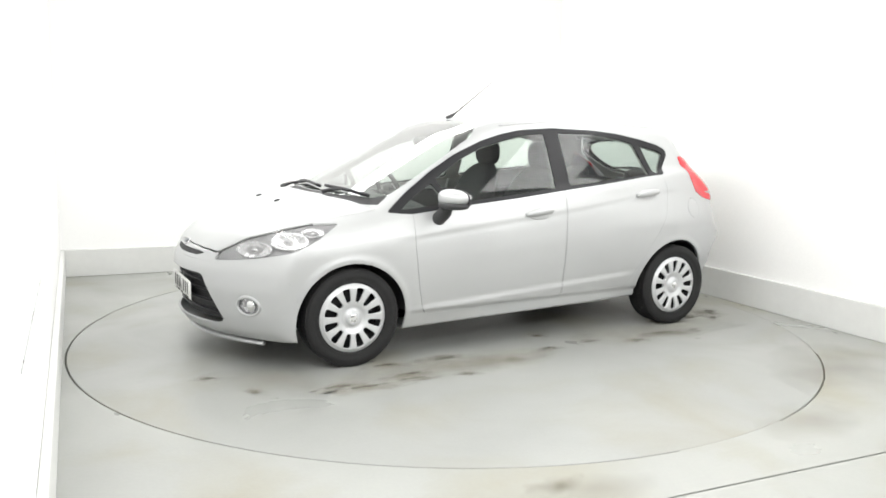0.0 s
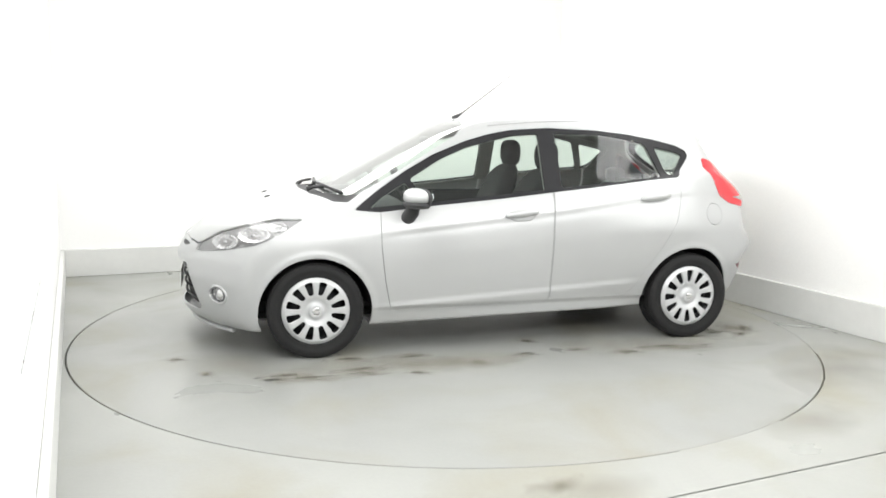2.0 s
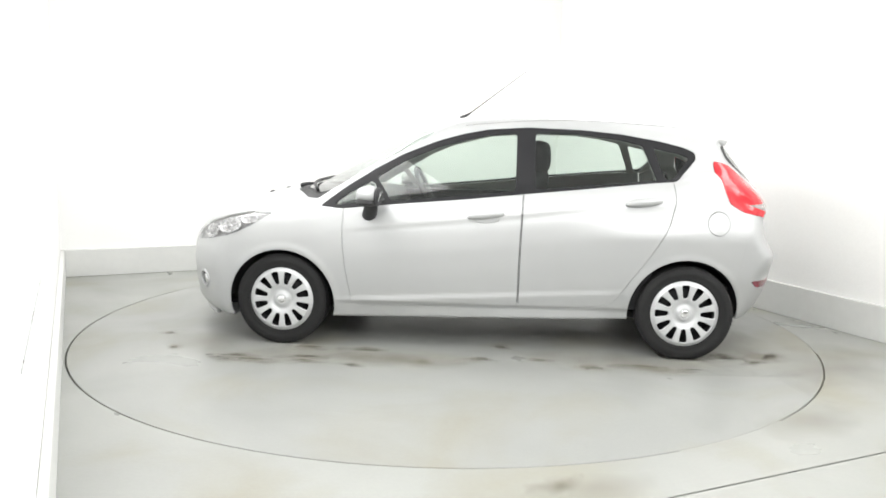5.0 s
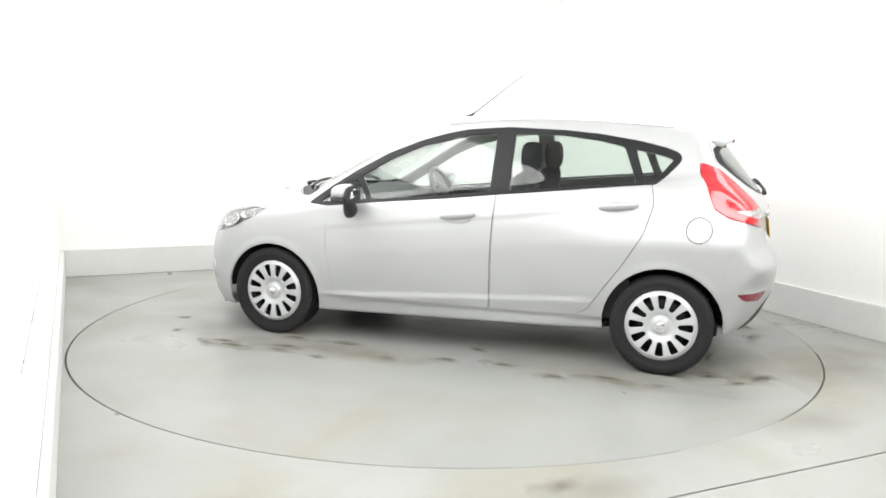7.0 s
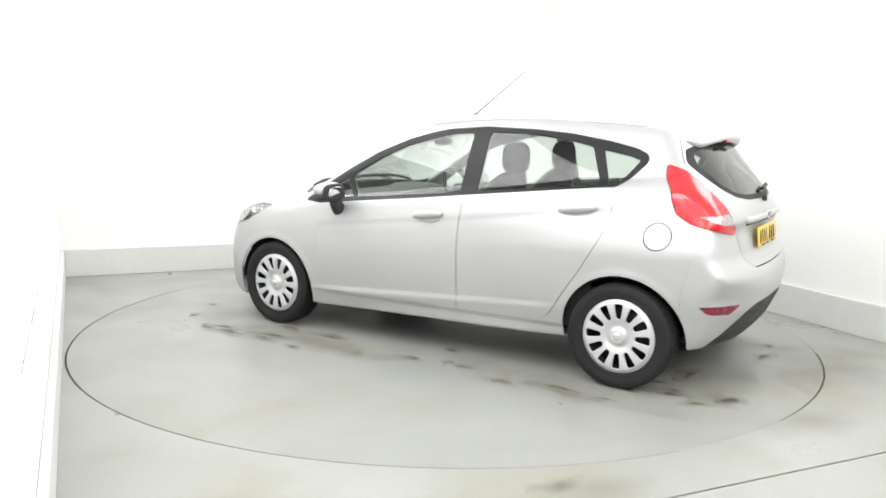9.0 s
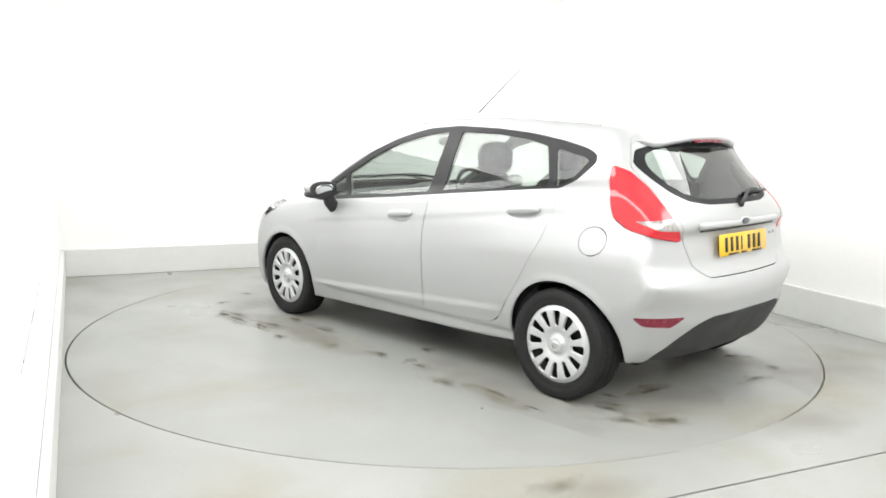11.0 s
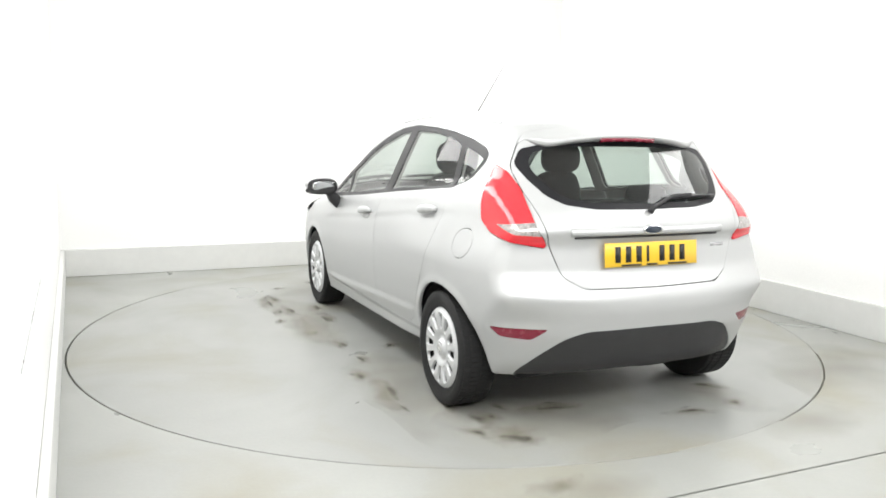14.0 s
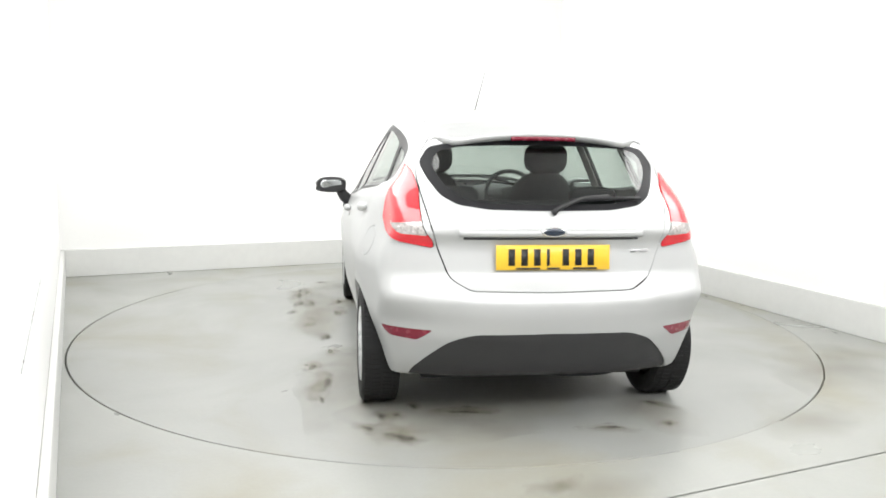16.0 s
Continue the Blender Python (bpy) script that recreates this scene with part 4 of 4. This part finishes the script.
def tread_blocks():
    bm = bmesh.new()
    n = 72
    for k in range(n):
        t0, t1 = 2 * math.pi * (k + 0.08) / n, 2 * math.pi * (k + 0.90) / n
        for y0, y1, sk in ((-0.080, -0.052, 0.02), (-0.046, -0.006, -0.012), (0.006, 0.046, 0.012), (0.052, 0.080, -0.02)):
            vs = []
            for r in (0.280, 0.2878 if abs(y0 + y1) < 0.1 else 0.2862):
                for t, y in ((t0, y0), (t1, y0), (t1 + sk, y1), (t0 + sk, y1)):
                    vs.append(bm.verts.new((r * math.cos(t), y, r * math.sin(t))))
            for q in ((4, 5, 6, 7), (0, 1, 5, 4), (1, 2, 6, 5), (2, 3, 7, 6), (3, 0, 4, 7)):
                bm.faces.new([vs[i] for i in q])
    return bm


def wheel():
    rim = part("wheel", lathe([(0.05, 0.03), (0.12, 0.035), (0.17, 0.02), (0.185, -0.05), (0.188, 0.07), (0.2, 0.078), (0.2, 0.072)], 64), STEEL, car, "wheel with silver cover")
    part("tyre", lathe([(0.196, 0.066), (0.206, 0.080), (0.214, 0.084), (0.218, 0.0825), (0.236, 0.091), (0.252, 0.0935), (0.256, 0.092), (0.268, 0.0915), (0.279, 0.084), (0.2825, 0.074),
                        (0.2835, 0.05), (0.2835, -0.05), (0.2825, -0.074), (0.279, -0.084), (0.252, -0.093), (0.22, -0.085), (0.196, -0.07)], 96), RUBBER, rim, "black rubber tyre")
    part("tread", tread_blocks(), RUBBER, rim, smooth=False)
    cov = part("wheel_cover", cover_bm(), COVER, rim, "silver twelve-spoke plastic wheel cover")
    cov.location, cov.scale = (0, 0.077, 0), (1.0, 1.0, 1.0)
    part("cap_badge", lathe([(0.001, 0.0945), (0.020, 0.0945), (0.024, 0.092)], 32), CHROME, rim, "silver centre cap")
    part("brake_disc", lathe([(0.05, -0.01), (0.13, -0.01), (0.13, 0.01), (0.05, 0.01)], 48), DISC, rim, "steel brake disc")
    return rim


first = wheel()
first.location = (AXLE, 0.744, 0.2878)
for x, y, turn in ((-AXLE, 0.735, 15), (AXLE, -0.744, 180), (-AXLE, -0.735, 195)):
    w = copy_thing(first, pose(x, y, 0.2878, 0, 0, 180 if y < 0 else 0) @ Matrix.Rotation(radians(turn), 4, "Y"))


# wheel arch liners, underside
def liner(s):
    def make():
        bm = bmesh.new()
        rows = []
        n = 36
        for i in range(n + 1):
            t = radians(3 + 174 * i / n)
            r = 0.338
            x, z = s * AXLE + r * math.cos(t), WHEEL_Z - 0.012 + r * 0.985 * math.sin(t)
            yo = meet((s * AXLE + 0.336 * math.cos(t), 0, max(0.24, WHEEL_Z - 0.012 + 0.336 * math.sin(t))), (0, 1, 0)).y - 0.025
            rows.append([bm.verts.new(p) for p in ((x, yo, z), (x + 0.012 * math.cos(t), yo - 0.02, z + 0.012 * math.sin(t)), (x, 0.60, z), (x, 0.50, z), (s * AXLE + 0.1 * math.cos(t), 0.49, WHEEL_Z + 0.1 * math.sin(t)))])
        for p, q in zip(rows, rows[1:]):
            for j in range(4):
                bm.faces.new((p[j], p[j + 1], q[j + 1], q[j]))
        return bm
    return make


for s in (1, -1):
    both("wheel_arch_liner", liner(s), LINER, car, "black wheel arch liner")
part("underbody", box_bm(-1.55, 1.7, -0.55, 0.55, 0.19, 0.235, 0.01), LINER, car, "dark underbody")
part("exhaust_box", blob(-1.45, -0.25, 0.235, 0.12, 0.22, 0.07, 3), STEEL, car, "dark exhaust silencer")
part("rear_axle", tube([(-AXLE, -0.66, 0.27), (-AXLE, 0.66, 0.27)], 0.035, 12), LINER, car, "dark rear axle beam")

# ---------------------------------------------------------------- cabin
tub = bmesh.new()
box_bm(-1.55, 1.10, -0.62, 0.62, 0.26, 0.285, bm=tub)
for s in (1, -1):
    box_bm(-1.05, 0.86, s * 0.735 - 0.012, s * 0.735 + 0.012, 0.285, 0.895, 0.008, bm=tub)
box_bm(1.08, 1.11, -0.68, 0.68, 0.28, 0.90, bm=tub)
cabin = part("cabin", tub, CARPET, car, "dark cabin floor and door cards", smooth=False)


def dash_shape(v):
    v = v.copy()
    v.x -= 0.06 * (v.y / 0.7) ** 2
    v.z += 0.03 * math.exp(-((v.y + 0.34) / 0.14) ** 2) if v.z > 0 else 0
    return v


dash = part("dashboard", blob(0.86, 0, 0.80, 0.24, 0.69, 0.135, 3.4, 56, 20, shape=dash_shape), DASH, car, "grey moulded dashboard")
part("centre_console", box_bm(0.05, 0.78, -0.09, 0.09, 0.28, 0.62, 0.03), DASH, dash)
bm = bmesh.new()
n = 40
ring = [Vector((0, 0.185 * math.cos(2 * math.pi * k / n), 0.185 * math.sin(2 * math.pi * k / n))) for k in range(n + 1)]
tube(ring, 0.016, 10, bm, caps=False)
for t in (0, 180, 250, 290):
    tube([(0.01, 0, 0), (0.004, 0.175 * math.cos(radians(t)), 0.175 * math.sin(radians(t)))], [0.03, 0.014], 8, bm)
blob(0.0, 0, 0, 0.03, 0.075, 0.065, 2.6, 20, 12, bm)
placed(bm, Matrix.Translation((0.47, -0.35, 0.905)) @ pose(0, 0, 0, 0, 24, 0))
steering = part("steering_wheel", bm, BLACK_PLASTIC, car, "black steering wheel")


def back_shape(k):
    def shape(v):
        v = v.copy()
        v.x += 0.05 * (v.y / 0.24) ** 2
        v.x -= k * (v.z + 0.3)
        v.y *= 1 - 0.22 * max(0, v.z) / 0.3
        return v
    return shape


def front_seat(y):
    seat = part("front_seat", blob(0.10, y, 0.50, 0.27, 0.25, 0.10, 3.2, 32, 14), SEAT_CLOTH, car, "charcoal cloth front seat")
    part("backrest", blob(-0.16, y, 0.80, 0.095, 0.245, 0.32, 3.0, 32, 20, shape=back_shape(0.33)), SEAT_CLOTH, seat)
    part("headrest", blob(-0.37, y, 1.200, 0.058, 0.135, 0.100, 2.8, 28, 14), SEAT_CLOTH, seat)
    for s in (1, -1):
        part("headrest_post", tube([(-0.335, y + 0.05 * s, 1.02), (-0.36, y + 0.05 * s, 1.13)], 0.006, 8), CHROME, seat)
    part("seat_base", box_bm(-0.12, 0.32, y - 0.2, y + 0.2, 0.28, 0.42, 0.02), DASH, seat)
    return seat


front_seat(0.36)
front_seat(-0.36)
bench = part("rear_bench", blob(-0.83, 0, 0.50, 0.25, 0.62, 0.10, 3.4, 48, 14), SEAT_CLOTH, car, "charcoal cloth rear bench")
part("backrest", blob(-1.14, 0, 0.76, 0.075, 0.62, 0.26, 3.4, 48, 18, shape=lambda v: Vector((v.x - 0.25 * (v.z + 0.26), v.y, v.z))), SEAT_CLOTH, bench)
for y in (0.36, -0.36):
    part("headrest", blob(-1.26, y, 1.035, 0.045, 0.125, 0.055, 3.0, 28, 12), SEAT_CLOTH, bench)
part("parcel_shelf", box_bm(-1.62, -1.28, -0.56, 0.56, 0.925, 0.94, 0.005), DASH, car, "dark parcel shelf")
part("load_bay_trim", box_bm(-1.70, -1.30, -0.58, 0.58, 0.40, 0.43, 0.01), CARPET, car, "dark load bay floor")
part("rear_view_mirror", blob(0.40, 0.0, 1.285, 0.02, 0.11, 0.032, 3, 24, 10), BLACK_PLASTIC, car, "black rear-view mirror")


# roof seam mouldings
both("roof_moulding", lambda: tube([on_top(0.12 - 1.36 * k / 30, 0.552 - 0.045 * (k / 30) ** 3, 0.0005) for k in range(31)], 0.0048, 8), LAMP_BEZEL, car, "slim grey roof moulding")

# ---------------------------------------------------------------- marks on the turntable and floor
def smear(name, x, y, le, wi, turn, mat, parent, z=0.0012, n=26):
    """One irregular thin smear with its own centre."""
    bm = bmesh.new()
    ph = [rng.uniform(0, 6.28) for _ in range(3)]
    vs = []
    for i in range(n):
        t = 2 * math.pi * i / n
        k = 0.86 + 0.09 * math.sin(2 * t + ph[0]) + 0.07 * math.sin(3 * t + ph[1]) + 0.05 * math.sin(5 * t + ph[2])
        vs.append(bm.verts.new((le / 2 * k * math.cos(t), wi / 2 * k * math.sin(t), 0)))
    bm.faces.new(vs)
    ob = part(name, bm, mat, parent, smooth=False)
    ob.matrix_local = Matrix.Translation((x, y, z)) @ Matrix.Rotation(turn, 4, "Z")
    return ob


# dust films along the two lines where tyres stand and turn
for i, (x, y, le, wi, turn) in enumerate([(0.55, 0.90, 2.2, 0.50, 0.06), (-1.15, 0.78, 2.2, 0.55, -0.10), (-1.85, 0.25, 1.3, 0.7, 1.3), (-1.85, -0.70, 0.9, 0.5, 0.6), (1.45, 0.75, 0.9, 0.6, -0.5),
                                          (0.2, 0.95, 1.2, 0.35, 0.0)]):
    smear("dust_film", x, y, le, wi, turn, DUST_FILM, turntable, 0.0004 + 0.0002 * i)
MARKS = [(1.05, 1.04, 0.42, 0.06, 0.05), (0.74, 0.94, 0.30, 0.05, 0.10), (0.75, 1.02, 0.22, 0.04, 0.0), (0.45, 1.08, 0.16, 0.04, -0.1), (1.18, 0.98, 0.26, 0.06, 0.15),
         (-0.30, 0.83, 0.17, 0.06, 0.2), (-0.40, 0.56, 0.12, 0.07, 0.0), (-0.96, 0.92, 0.20, 0.06, 0.1), (-1.28, 0.84, 0.46, 0.06, -0.08), (-1.57, 0.66, 0.14, 0.04, 0.1),
         (-1.79, 0.59, 0.20, 0.08, 0.3), (-2.07, 0.53, 0.26, 0.12, 0.9), (-1.78, 0.17, 0.30, 0.06, 1.5), (-1.73, -0.79, 0.14, 0.06, 1.2), (-2.05, -0.48, 0.24, 0.05, 1.5),
         (-2.03, -0.76, 0.08, 0.06, 0.4), (1.77, 0.55, 0.11, 0.06, 0.2), (1.61, 0.88, 0.09, 0.06, 0.0), (0.41, 0.76, 0.26, 0.06, 0.1), (0.78, 0.73, 0.22, 0.06, 0.0),
         (-1.68, 0.42, 0.10, 0.04, 0.5), (-1.95, 0.66, 0.14, 0.05, 0.7), (0.05, 0.92, 0.14, 0.04, 0.0), (-0.62, 0.82, 0.16, 0.04, 0.1)]
for i, (x, y, le, wi, turn) in enumerate(MARKS):
    smear("dirt_smear", x + rng.gauss(0, 0.02), y + rng.gauss(0, 0.02), le * 1.9, wi * 3.0, turn, STAIN_TAN, turntable, 0.0018 + 0.0001 * (i % 3))
    smear("rubber_mark", x, y, le, wi, turn, STAIN, turntable, 0.0024 + 0.0001 * (i % 3))
    if le > 0.15:
        smear("rubber_mark", x + rng.gauss(0, le * 0.25), y + rng.gauss(0, 0.05), le * 0.4, wi * 0.6, turn + rng.gauss(0, 0.3), STAIN, turntable, 0.0028)
FLOOR_MARKS = [(-0.66, -2.52, 0.40, 0.2, 0.3, STAIN_TAN), (-0.50, -2.60, 0.7, 0.35, 0.1, DUST_FILM), (0.9, -2.35, 0.9, 0.5, 0.5, DUST_FILM), (1.75, -1.75, 1.5, 0.9, 0.7, DUST_FILM)]
for x, y, le, wi, turn, mat in FLOOR_MARKS:
    smear("dirt_smear", x, y, le, wi, turn, mat, floor)
for k in range(9):
    y = -1.25 + 0.28 * k + rng.gauss(0, 0.08)
    smear("dust_fleck", 2.50 + rng.gauss(0, 0.012), y, rng.uniform(0.06, 0.14), rng.uniform(0.025, 0.05), 1.57 + rng.gauss(0, 0.2), STAIN, floor)


def gap_strip(a0, a1):
    """A floor-coloured strip added to hide a stretch of the dark gap round the turntable."""
    bm = bmesh.new()
    n = max(6, int((a1 - a0) / 2.0))
    rows = []
    for i in range(n + 1):
        t = radians(a0 + (a1 - a0) * i / n)
        rows.append([bm.verts.new((r * math.cos(t), r * math.sin(t), -0.0006)) for r in (2.4328, 2.4425)])
    for p, q in zip(rows, rows[1:]):
        bm.faces.new((p[0], p[1], q[1], q[0]))
    return bm


for a0, a1 in ((-14.0, 155.0), (-65.0, -48.0)):
    part("gap_cover", gap_strip(a0 - ROOM, a1 - ROOM), FLOOR, floor, "floor-coloured strip added to hide the dark gap", smooth=False)


def motions():
    rows_car, rows_table = [], []
    for i in range(17):
        s = (i - 8) / 8
        a = 2.69872535 - 0.95097135 * s - 0.00929026 * s * s - 0.00923195 * s ** 3
        spin = Matrix.Rotation(a, 4, "Z")
        rows_table.append((float(i), spin))
        rows_car.append((float(i), spin @ Matrix.Translation((-0.2657, -0.1497, 0))))
    walk(turntable, rows_table)
    walk(car, rows_car)


motions()
